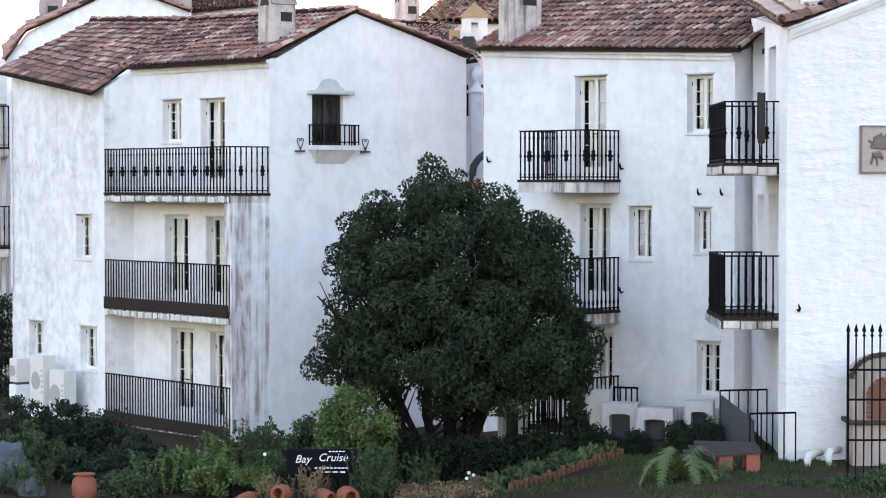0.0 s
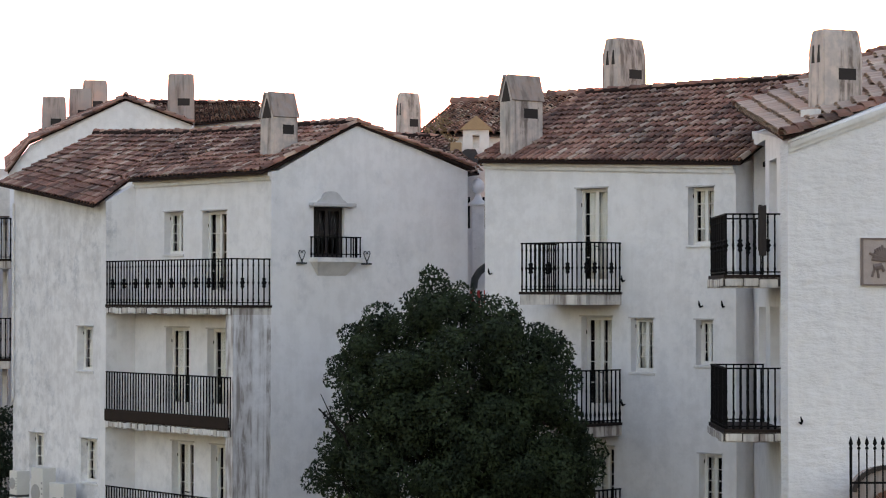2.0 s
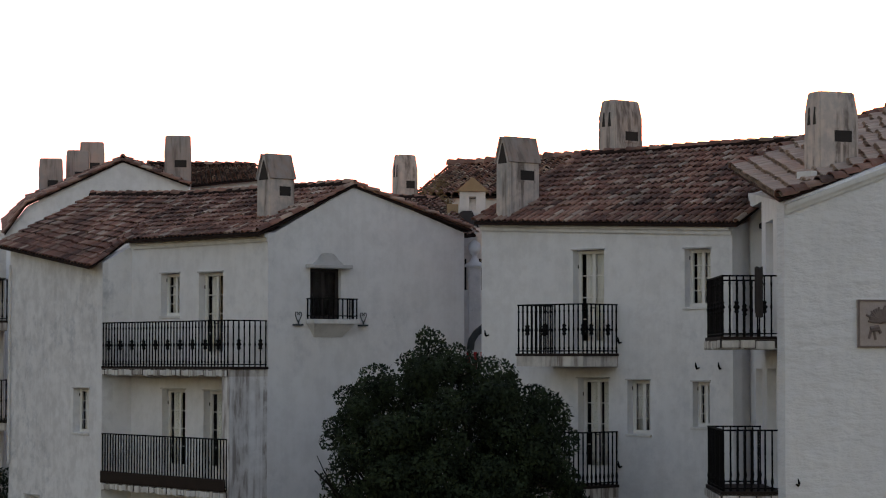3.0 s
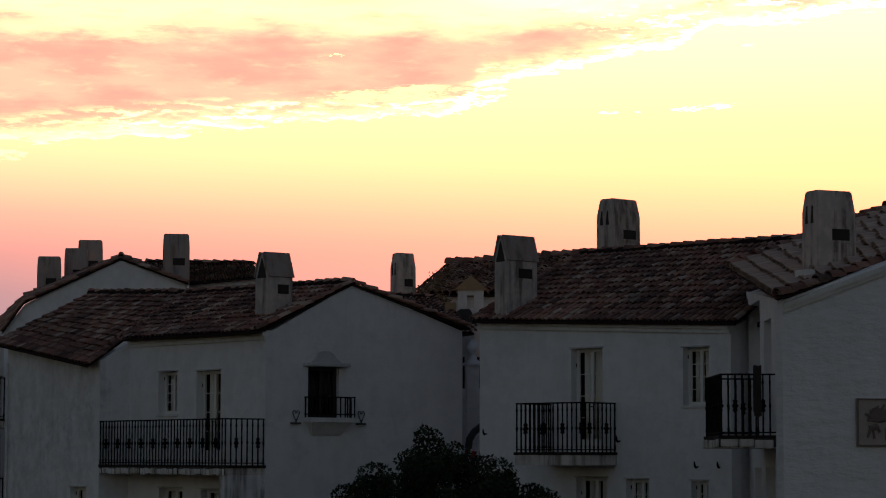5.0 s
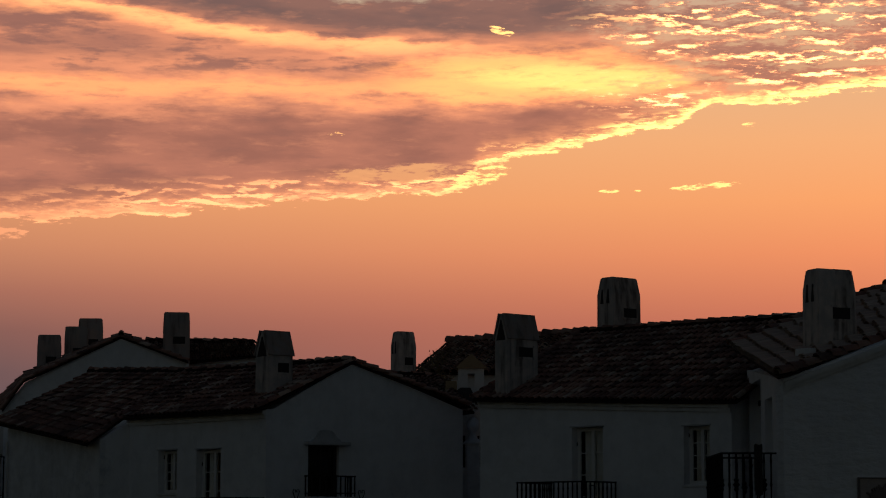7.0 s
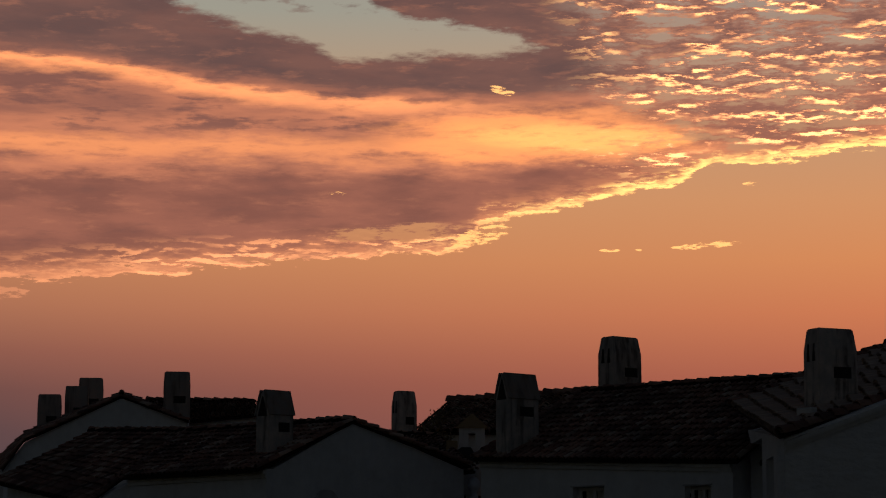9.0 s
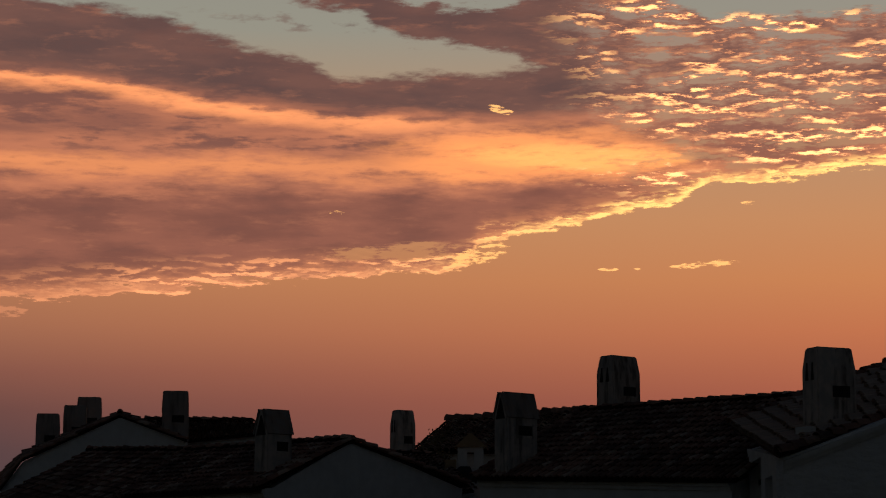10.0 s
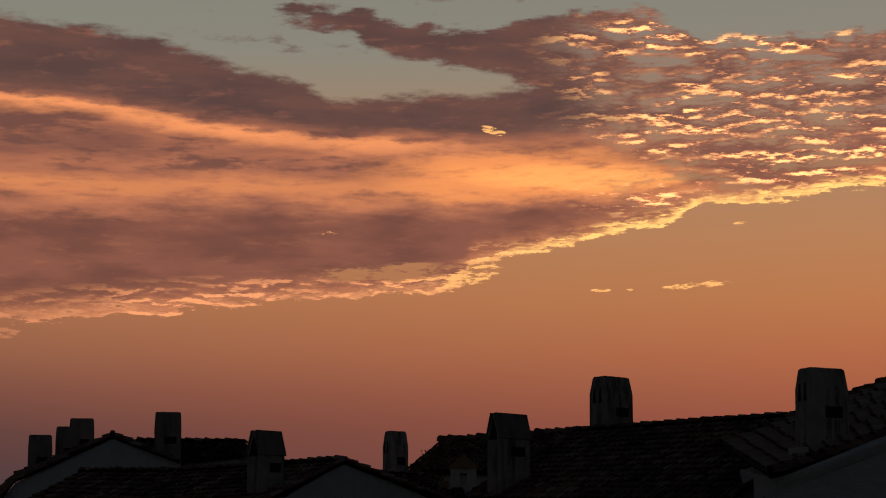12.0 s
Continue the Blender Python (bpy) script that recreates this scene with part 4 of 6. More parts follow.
roof(house_c, ((6.00, 48.30, 10.03), (6.15, 42.75, 9.05)), ((12.63, 52.00, 12.80), (11.23, 46.20, 10.97)), singles=0, gap=0.21, size=0.09, length=0.42, clay="tiles_pale")
for z in (6.55, 3.69):
    b = slab(house_c, [(5.18, 43.6), (6.29, 43.6), (6.29, 46.3), (5.2, 46.3)], z, 0.22)
    edge_blocks(b, house_c, Line((5.18, 43.6), (6.29, 43.6)), z, .21, .18, .40)
    edge_blocks(b, house_c, Line((5.2, 46.3), (5.18, 43.6)), z, .21, .18, .40)
    railing(b, house_c, [(6.25, 46.25), (5.24, 46.25), (5.22, 43.65), (6.25, 43.65)], z, 1.13, "knot" if z > 6 else "foot", 0.135, 4 if z > 6 else 0)


# ---------- cornices and chimneys ----------
def cornice(parent, line, s0, s1, za, zb):
    bm = bmesh.new()
    for o, lo, hi in ((0.05, -.23, -.14), (0.10, -.14, -.05)):
        hexa(bm, [line.at(s0, 0, za + lo), line.at(s0, -o, za + lo), line.at(s1, -o, zb + lo), line.at(s1, 0, zb + lo), line.at(s0, 0, za + hi), line.at(s0, -o, za + hi), line.at(s1, -o, zb + hi), line.at(s1, 0, zb + hi)][::1])
    bmesh.ops.recalc_face_normals(bm, faces=bm.faces[:])
    part("cornice", bm, M["trim"], parent)


cornice(house_a, wing, 0, wing.length, 9.06, 9.05)
cornice(house_b, lb, 0, lb.length, 9.29, 8.93)
cornice(house_c, lf, 0, 2.3, 9.02, 9.84)
cornice(house_c, lf, 2.3, lf.length, 9.84, 11.9)
chimney(house_a, (-3.86, 54.90, 0.00), 39, 0.70, 0.56, 9.1, 10.91, 0.6, style=1)
chimney(house_b, (1.74, 53.30, 0.00), 39, 0.92, 0.46, 9.2, 11.16, 0.55, style=1)
chimney(house_b, (4.30, 56.30, 0.00), 39, 0.92, 0.6, 10.0, 12.33, 0.76)
for (x, y, z), hh, w in (((6.88, 44.20, 9.64), house_c, .16),):
    bm = bmesh.new()
    rbox(bm, (-w / 2, -.2, -.3), (w / 2, .2, .04), pose(x, y, z, 0, 0, 35), .02)
    part("mortar_flashing", bm, M["trim"], hh)
chimney(house_c, (7.51, 45.20, 0.00), 25, 0.9, 0.55, 9.6, 11.28, 0.78)

# ---------- house behind, with four chimneys ----------
house_d = thing("white_house", ((-11.26, 74.00, 0.00)[0], 74.0, 0.3), "white gabled house behind with terracotta roof", "house", "white houses")
ld = Line((-13.69, 70.50), (-7.49, 69.50))
wall(house_d, ld, 0.0, [(0, 9.5), (0.62, 9.84), (1.33, 10.70), (4.28, 12.03), (ld.length, 11.24)])
roof(house_d, ((-14.10, 80.00, 11.6), (-12.38, 70.15, 10.74)), ((-10.84, 80.00, 13.08), (-9.46, 69.80, 12.15)), singles=0)
roof(house_d, ((-14.90, 80.00, 10.8), (-13.02, 70.20, 9.86)), ((-14.10, 80.00, 11.72), (-12.38, 70.15, 10.86)), singles=0, ridge_caps=False)
roof(house_d, ((-7.39, 69.20, 11.25), (-8.54, 80.00, 12.20)), ((-9.46, 69.80, 12.15), (-10.84, 80.00, 13.08)), singles=0)
wall(house_d, Line((-7.49, 69.50), (-8.62, 80.00)), 0.0, [(0, 10.8), (12, 10.8)])
wall(house_d, Line((-8.62, 80.00), (-15.63, 80.00)), 0.0, [(0, 10.5), (12, 10.5)])
wall(house_d, Line((-15.63, 80.00), (-13.69, 70.50)), 0.0, [(0, 9.3), (12, 9.3)])
for (cx, cy, cz), w, d, zt in (((-13.28, 80.00, 0.00), 0.80, 0.5, 12.95), ((-12.52, 81.00, 0.00), 0.80, 0.5, 13.32), ((-12.48, 84.00, 0.00), 0.88, 0.5, 13.88), ((-8.01, 71.50, 0.00), 0.82, 0.5, 12.92)):
    chimney(house_d, (cx, cy, cz), 6, w, d, 10.2, zt, 0.86, skin="chimney_red")
house_h = thing("white_house", ((-7.00, 76.00, 0.00)[0], 76.0, 0.3), "white house with low terracotta roof seen over another roof", "house", "white houses")
lh = Line((-9.24, 72.80), (-5.39, 71.50))
wall(house_h, lh, 0.0, [(0, (-9.22, 72.80, 11.38)[2]), (lh.length, (-5.38, 71.50, 11.64)[2])])
roof(house_h, ((-9.29, 72.60, 11.33), (-5.36, 71.30, 11.61)), ((-9.62, 77.00, 12.60), (-6.00, 75.50, 12.44)), singles=0)
block(house_h, [(-9.29, 73.20), (-5.42, 71.90), (-5.89, 77.00), (-9.77, 78.00)], 0.0, 10.9, "core", M["wall_far"])
house_e = thing("white_house", ((2.09, 75.00, 0.00)[0], 75.0, 0.3), "far white house with broad terracotta roof", "house", "white houses")
le = Line((-0.77, 70.00), (3.63, 67.00))
wall(house_e, le, 0.0, [(0, (-0.77, 70.00, 10.94)[2]), (le.length, (3.63, 67.00, 10.74)[2])], material=M["wall_far"])
roof(house_e, ((-0.80, 69.80, 10.96), (3.65, 66.80, 10.76)), ((0.25, 76.00, 12.45), (4.82, 73.00, 12.55)), singles=0, size=0.12, gap=0.27, verge=(False, True))
block(house_e, [(-0.78, 70.40), (3.66, 67.40), (4.72, 74.00), (-0.07, 77.00)], 0.0, 11.0, "core", M["wall_far"])
chimney(house_e, (-1.04, 67.50, 0.00), 30, 0.62, 0.45, 9.6, 12.00, 0.72)

# left-edge neighbour with open galleries
house_f = thing("white_house", (-17.0, 69.0, 0.3), "white neighbouring house with iron gallery railings", "house", "white houses")
wall(house_f, Line((-22.0, 70.0), (-13.47, 66.50)), 0.0, [(0, 9.2), (20, 9.2)])
wall(house_f, Line((-13.47, 66.50), (-14.2, 74.0)), 0.0, [(0, 9.2), (20, 9.2)])
block(house_f, [(-22.0, 70.6), (-13.69, 67.10), (-14.6, 74.0), (-21.0, 76.0)], 0.0, 9.0, "core", M["wall_far"])
block(house_f, [(-13.53, 66.80), (-13.25, 65.40), (-12.08, 65.40), (-12.34, 66.80)], 8.40, 9.20, "eave_beam", M["wall_far"])
for px_ in (-40, 8):
    bm = bmesh.new()
    x = (px_ - 784) / 4165.6 * 66.7
    rbox(bm, (x - .07, 66.62, .2), (x + .07, 66.78, 8.49), r=.02)
    part("gallery_post", bm, M["wall_far"], house_f)
for z in (7.19, 4.41):
    b = slab(house_f, [(-13.53, 66.80), (-13.25, 65.40), (-12.04, 65.40), (-12.30, 66.80)], z, 0.25)
    railing(b, house_f, [(-13.22, 65.45), (-12.06, 65.45), (-12.27, 66.60)], z, 1.13, "knot", 0.13)

# ---------- gap between the houses ----------
tower = thing("bell_tower", ((0.83, 62.00, 0.00)[0], 62.0, 0.3), "small white bell tower with ochre gabled cap", "tower")
tx, ty = (0.83, 62.00)
bm = bmesh.new()
tl = Line((tx - .34, ty), (tx + .34, ty))
for a, b, z0, z1 in ((0, .25, 0, 2), (.43, .68, 0, 2)):
    box(bm, (a, 0, 10.07), (b, .5, 10.56), tl.m)
box(bm, (.25, 0, 10.43), (.43, .5, 10.56), tl.m)
box(bm, (0, 0.001, 0.3), (.68, .5, 10.07), tl.m)
part("wall", bm, M["wall_far"], tower)
bm = bmesh.new()
zr, zt = 10.56, 10.93
hexa(bm, [tl.m @ Vector(p) for p in ((-.09, -.08, zr), (.77, -.08, zr), (.77, .58, zr), (-.09, .58, zr), (.32, -.08, zt), (.36, -.08, zt), (.36, .58, zt), (.32, .58, zt))])
part("roof", bm, M["ochre"], tower)
annex = thing("annex", ((0.45, 61.00, 0.00)[0], 61.0, 0.3), "small annex with grey hipped roof and ochre block", "building")
ax, ay = (0.50, 61.00)
bm = bmesh.new()
box(bm, (ax - .42, ay, 0.3), (ax + .42, ay + .8, 9.60))
part("wall", bm, M["wall_far"], annex)
bm = bmesh.new()
za, zb = 9.60, 10.01
hexa(bm, [Vector(p) for p in ((ax - .5, ay - .1, za), (ax + .5, ay - .1, za), (ax + .5, ay + .9, za), (ax - .5, ay + .9, za), (ax + .05, ay + .3, zb), (ax + .3, ay + .3, zb), (ax + .3, ay + .5, zb), (ax + .05, ay + .5, zb))])
part("roof", bm, M["grey_wood"], annex)
bm = bmesh.new()
rbox(bm, (ax - .35, ay + .5, za), (ax - .05, ay + .78, 10.20), r=.02)
part("chimney_block", bm, M["ochre"], annex)

gw = thing("garden_wall", ((0.84, 60.00, 0.00)[0], 60.0, 0.3), "white wall closing the passage, with unseen high wings added to block light", "wall")
# only the low middle shows; the tall wings are added to block sunset light
wall(gw, Line((-2.2, 60.6), (7.0, 60.6)), 0.0, [(0, 10.5), (2.3, 9.45), (2.32, 7.92), (3.38, 7.92), (3.4, 9.7), (5.6, 11.1), (9.2, 11.2)], thick=.2)
pier = thing("gate_pier", ((0.84, 59.00, 0.00)[0], 59.0, 0.3), "white plastered gate pier topped with a ball", "pier")
qx, qy = (0.84, 59.00)
bm = bmesh.new()
zp = 8.45
rbox(bm, (qx - .16, qy - .16, 0.3), (qx + .16, qy + .16, zp), r=.03)
part("shaft", bm, M["wall"], pier)
bm = bmesh.new()
lathe(bm, [(.26, zp), (.24, zp + .06), (.12, zp + .14), (.07, zp + .24), (.06, zp + .30), (.12, zp + .35), (.155, zp + .43), (.16, zp + .5), (.13, zp + .6), (.06, zp + .66), (.01, zp + .68)], Matrix.Translation((qx, qy, 0)), 14)
part("ball_finial", bm, M["wall"], pier, "", True)
grille = thing("iron_grille", (qx, 60.6, 7.89), "black iron grille beside the gate pier", "grille")
for px_, py_ in ((0.57, 60.60), (0.63, 60.60), (1.00, 60.60), (1.06, 60.60)):
    bm = bmesh.new()
    box(bm, (px_ - .025, 60.62, 7.88), (px_ + .025, 60.66, 8.73))
    part("bar", bm, M["iron"], grille)
stair = thing("curved_stair_rail", ((0.89, 58.00, 0.00)[0], 58.0, 0.3), "dark curved stair stringer with red and white barrier", "stairs")
bm = bmesh.new()
tube(bm, [(0.72, 58.00, 6.37), (0.75, 58.00, 6.60), (0.86, 58.00, 6.78), (1.09, 58.00, 6.96)], .09, 8)
tube(bm, [(0.72, 58.00, 6.37), (0.72, 58.00, 3.48)], .05, 6)
part("stringer", bm, M["grey_paint"], stair)
for k, c in enumerate(("red_paint", "letter", "red_paint", "letter", "red_paint")):
    bm = bmesh.new()
    x0 = (0.63, 57.90)[0] + k * .085
    box(bm, (x0, 57.85, 5.91), (x0 + .084, 57.9, 6.32))
    part("stripe", bm, M[c], stair)

# ---------- gable window, plaque, small ironwork ----------
h = W_G[0]
window(house_a, gable, h, 2, 2, "shade_dark", deep=0.10, curtain=1.0, dark=True, sill=False, name="window", label="dark shuttered window")
bm = bmesh.new()
rbox(bm, (h[0] - .12, -.34, h[2] - .12), (h[1] + .3, .0, h[2] - .01), gable.m, .02)
t2 = bmesh.new()
hexa(t2, [gable.m @ Vector(p) for p in ((h[0] + .1, -.02, h[2] - .42), (h[1] + .02, -.02, h[2] - .42), (h[1] + .02, 0, h[2] - .42), (h[0] + .1, 0, h[2] - .42), (h[0] - .08, -.28, h[2] - .12), (h[1] + .2, -.28, h[2] - .12), (h[1] + .2, 0, h[2] - .12), (h[0] - .08, 0, h[2] - .12))])
merge(bm, t2)
bal = part("balconet", bm, M["trim"], house_a)
railing(bal, house_a, [gable.at(h[0] - .08, -.02).xy[:], gable.at(h[0] - .08, -.3).xy[:], gable.at(h[1] + .24, -.3).xy[:], gable.at(h[1] + .24, -.02).xy[:]], h[2] + .0, 0.45, "plain", 0.13)
bm = bmesh.new()
rbox(bm, (h[0] - .14, -.22, h[3] + .0), (h[1] + .2, 0, h[3] + .09), gable.m, .025)
prof = [(-.36, .0), (-.32, .05), (-.24, .10), (-.19, .19), (-.12, .25), (-.03, .27), (.1, .27), (.19, .25), (.26, .19), (.32, .10), (.40, .05), (.44, .0)]
mid = (h[0] + h[1]) / 2
fr = [bm.verts.new(gable.at(mid + a, -.10 + b * .16, h[3] + .09 + b)) for a, b in prof]
bk = [bm.verts.new(gable.at(mid + a, .0, h[3] + .09 + b)) for a, b in prof]
bm.faces.new(fr)
for k in range(len(prof)):
    bm.faces.new((fr[k], bk[k], bk[(k + 1) % len(prof)], fr[(k + 1) % len(prof)]))
bmesh.ops.recalc_face_normals(bm, faces=bm.faces[:])
part("window_canopy", bm, M["canopy"], house_a, "curved plaster canopy over the window")
for s in (h[0] - .36, h[1] + .60):
    bm = bmesh.new()
    for sg in (-1, 1):
        tube(bm, [gable.at(s + sg * a, -.06, h[2] + b) for a, b in ((0, -.1), (.06, .02), (.09, .1), (.07, .15), (.03, .15), (.01, .11), (.03, .09))], .012, 5)
    tube(bm, [gable.at(s, -.06, h[2] - .12), gable.at(s, -.06, h[2] - .04)], .02, 5)
    box(bm, (s - .12, -.09, h[2] - .16), (s + .12, 0, h[2] - .12), gable.m)
    part("heart_scroll", bm, M["grey_paint"], house_a, "wrought-iron heart scroll bracket")


def hook(parent, line, s, z):
    bm = bmesh.new()
    tube(bm, [line.at(s, 0, z + .02), line.at(s, -.08, z), line.at(s, -.11, z + .05), line.at(s - .02, -.10, z + .13)], [.016, .022, .024, .010], 6)
    part("awning_hook", bm, M["iron"], parent)


for s, z in ((6.29, 5.95), (6.89, 5.95), (0.22, 6.67), (4.17, 6.49), (4.17, 3.84)):
    hook(house_b, lb, s, z)
hook(house_c, lf, *(0.22, 3.85))
plq = tagged(thing("relief_plaque", (8.3, 43.6, 7.0), "square carved relief plaque fixed to the white wall", "plaque"))
s0, z1p = (1.47, 7.25)
bm = bmesh.new()
rbox(bm, (s0, -.05, z1p - .88), (s0 + .92, .0, z1p), lf.m, .012)
part("panel", bm, M["plaque"], plq)
bm = bmesh.new()
for lo, hi in (((s0, -.075, z1p - .88), (s0 + .035, -.05, z1p)), ((s0 + .885, -.075, z1p - .88), (s0 + .92, -.05, z1p)), ((s0 + .035, -.075, z1p - .03), (s0 + .885, -.05, z1p)), ((s0 + .035, -.075, z1p - .88), (s0 + .885, -.05, z1p - .85))):
    box(bm, lo, hi, lf.m)
part("border", bm, M["plaque_dark"], plq)
rp = random.Random(8)
bm = bmesh.new()
for k in range(16):
    a = math.pi * k / 15
    r0 = rp.uniform(.22, .34)
    tube(bm, [lf.at(s0 + .46, -.06, z1p - .40), lf.at(s0 + .46 + r0 * math.cos(a), -.07, z1p - .40 + r0 * .9 * math.sin(a))], [.05, .02], 5)
part("carved_tree", bm, M["plaque_dark"], plq)
bm = bmesh.new()
for (a, b), (c, d), r0 in (((.25, .55), (.42, .52), .06), ((.42, .52), (.47, .62), .03), ((.27, .57), (.22, .72), .025), ((.33, .57), (.36, .74), .025), ((.6, .6), (.76, .56), .06), ((.62, .62), (.6, .76), .025), ((.74, .6), (.77, .75), .025)):
    tube(bm, [lf.at(s0 + a, -.06, z1p - b), lf.at(s0 + c, -.06, z1p - d)], r0, 6)
part("carved_forms", bm, M["plaque_dark"], plq)
bm = bmesh.new()
tube(bm, [front.at(.1, -.06, 8.6), front.at(.1, -.06, 3.48), front.at(.02, -.06, 3.40)], .035, 7)
part("drainpipe", bm, M["trim"], house_a)

cloth = thing("hanging_cloth", (5.9, 43.6, 6.6), "dark cloth hung over the balcony railing", "cloth")
cx = (5.89, 43.60)[0]
bm = bmesh.new()
prof = [(43.59, 6.92), (43.585, 7.4), (43.59, 7.82), (43.63, 7.86), (43.70, 7.84), (43.72, 7.5), (43.725, 7.0)]
for i in range(7):
    x = cx - .07 + .14 * i / 6
    bm_row = [bm.verts.new((x, a + .006 * math.sin(i * 2.1), b + .01 * math.sin(i * 1.3))) for a, b in prof]
    if i:
        for k in range(len(prof) - 1):
            bm.faces.new((last[k], bm_row[k], bm_row[k + 1], last[k + 1]))
    last = bm_row
ob = part("drape", bm, M["shade_dark"], cloth)
mod = ob.modifiers.new("thickness", "SOLIDIFY")
mod.thickness = .008

# ---------- tree ----------
tree = thing("broadleaf_tree", (0.3, 47.0, 0.5), "dense dark-green broadleaf tree with several dark trunks", "tree")
rt = random.Random(3)
# half-width of the crown by height
PROF = [(1.85, 1.2), (2.0, 2.0), (2.2, 2.42), (2.5, 2.66), (3.17, 2.68), (3.7, 2.58), (4.3, 2.54), (4.8, 2.40), (5.3, 2.12), (5.65, 1.72), (5.9, 1.15), (6.1, .5), (6.3, .25)]
blobs = []
while len(blobs) < 370:
    z = rt.uniform(1.88, 6.1)
    rad = float(np.interp(z, [p[0] for p in PROF], [p[1] for p in PROF]))
    if rt.random() > rad / 3:
        continue
    a = rt.uniform(0, 2 * math.pi)
    outer = rt.random() < .75
    f = rt.uniform(.80, 1.03) if outer else rt.uniform(.3, .8)
    cx = 0.30 if z < 4 else 0.14 if z < 5.2 else 0.04 if z < 5.9 else -.15
    size = rt.uniform(.2, .42) if outer else rt.uniform(.35, .55)
    blobs.append(((cx + (rad - .15) * f * math.cos(a), 47 + (rad - .15) * f * math.sin(a), z + rt.uniform(-.1, .1)), size))
blobs += [((-0.2, 47, 6.5), .3), ((-.28, 47, 6.62), .18), ((1.3, 46.8, 5.65), .3), ((-1.3, 46.6, 5.5), .3), ((2.9, 46.8, 3.1), .35), ((-2.55, 46.9, 2.5), .30), ((-2.35, 46.8, 2.7), .36), ((-2.2, 46.8, 2.45), .34), ((2.85, 46.8, 2.65), .34), ((2.7, 46.8, 2.4), .34)]
leaves("crown", blobs, 150000, 0.085, M["leaf"], tree, shell=.80, droop=.15)
for k in range(14):
    bx = 0.1 + rt.uniform(-.85, .85)
    p0 = Vector((bx, 47 + rt.uniform(-.45, .45), .4))
    p3 = Vector((0.28 + (bx - .28) * rt.uniform(1.6, 3.0) + rt.uniform(-.3, .3), 47 + rt.uniform(-1.4, 1.4), rt.uniform(3.2, 4.6)))
    path = [p0] + [p0.lerp(p3, u) + Vector((rt.uniform(-.16, .16), rt.uniform(-.1, .1), rt.uniform(-.05, .15))) for u in (.16, .32, .48, .64, .82)] + [p3]
    thick = rt.uniform(.8, 1.35)
    bm = bmesh.new()
    tube(bm, path, [thick * r for r in (.085, .066, .06, .052, .043, .032, .018)], 8)
    for q in range(5):
        b0 = path[1 + q % 4].lerp(path[2 + q % 4], rt.random())
        out = Vector((rt.uniform(-.9, .9), rt.uniform(-.6, .6), 0))
        tube(bm, [b0, b0 + out * .35 + Vector((rt.uniform(-.06, .06), 0, .25)), b0 + out * .8 + Vector((0, 0, rt.uniform(.45, .7))), b0 + out * 1.5 + Vector((rt.uniform(-.1, .1), 0, rt.uniform(.9, 1.4)))], [.036 * thick, .028 * thick, .019, .008], 6)
    part("trunk", bm, M["bark"], tree)


# ---------- planting ----------
def shrub(name, blobs, count, size, material, label, droop=0.1, seed=1, stems=4, group=""):
    cx = sum(b[0][0] for b in blobs) / len(blobs)
    cy = sum(b[0][1] for b in blobs) / len(blobs)
    ob = thing(name, (cx, cy, ground_z(cx, cy)), label, "shrub", group)
    leaves("foliage", blobs, count, size, material, ob, seed=seed, shell=.3, droop=droop)
    r = random.Random(seed)
    for k in range(stems):
        bm = bmesh.new()
        c = r.choice(blobs)[0]
        g = ground_z(c[0], c[1]) - .05
        tube(bm, [(cx + (c[0] - cx) * .7, cy + (c[1] - cy) * .7, g), (c[0], c[1], max(g + .1, c[2]))], [.03, .012], 5)
        part("stem", bm, M["bark"], ob)
    return ob


def clump(x0, x1, y, z0, z1, n, r, seed, shape=0.5):
    """Centres of clumps that fill a mound from x0 to x1 up to z1."""
    q = random.Random(seed)
    out = []
    for i in range(n):
        u = q.random()
        h = 1 - abs(2 * u - 1) ** 2 * shape
        out.append(((x0 + (x1 - x0) * u, y + q.uniform(-.4, .4), z0 + (z1 - z0) * h * q.uniform(.1, 1)), r * q.uniform(.7, 1.25)))
    return out


def spray(name, pts, height, n, material, label, seed=1, lean=.4, leafy=0.0, size=.08, group=""):
    """Upright stalks from points on the ground, bare or set with narrow leaves."""
    q = random.Random(seed)
    V, Fc = [], []

    def blade(p, d, w):
        d = Vector(d)
        s = d.cross(Vector((q.uniform(-1, 1), q.uniform(-1, 1), .3))).normalized() * w
        k = len(V)
        p = Vector(p)
        V.extend([p - s * .6, p + s * .6, p + d * .55 + s, p + d * .55 - s, p + d])
        Fc.extend([(k, k + 1, k + 2, k + 3), (k + 3, k + 2, k + 4)])

    for p in pts:
        for i in range(n):
            b = Vector(p) + Vector((q.uniform(-.15, .15), q.uniform(-.15, .15), 0))
            hh = height * q.uniform(.6, 1.15)
            d = Vector((q.uniform(-lean, lean), q.uniform(-lean, lean), 1)).normalized() * hh
            blade(b, d, .008 if leafy else .014)
            if leafy:
                for j in range(int(leafy * hh)):
                    f = q.uniform(.25, 1)
                    blade(b + d * f, Vector((q.uniform(-1, 1), q.uniform(-1, 1), q.uniform(.2, 1.1))).normalized() * size * q.uniform(.7, 1.2), size * .16)
    c = sum((Vector(p) for p in pts), Vector()) / len(pts)
    ob = thing(name, c, label, "plant", group)
    link("foliage", mesh_of("foliage", V, Fc, material), ob)
    return ob


def G(x, y):
    return (x, y, ground_z(x, y) - .03)


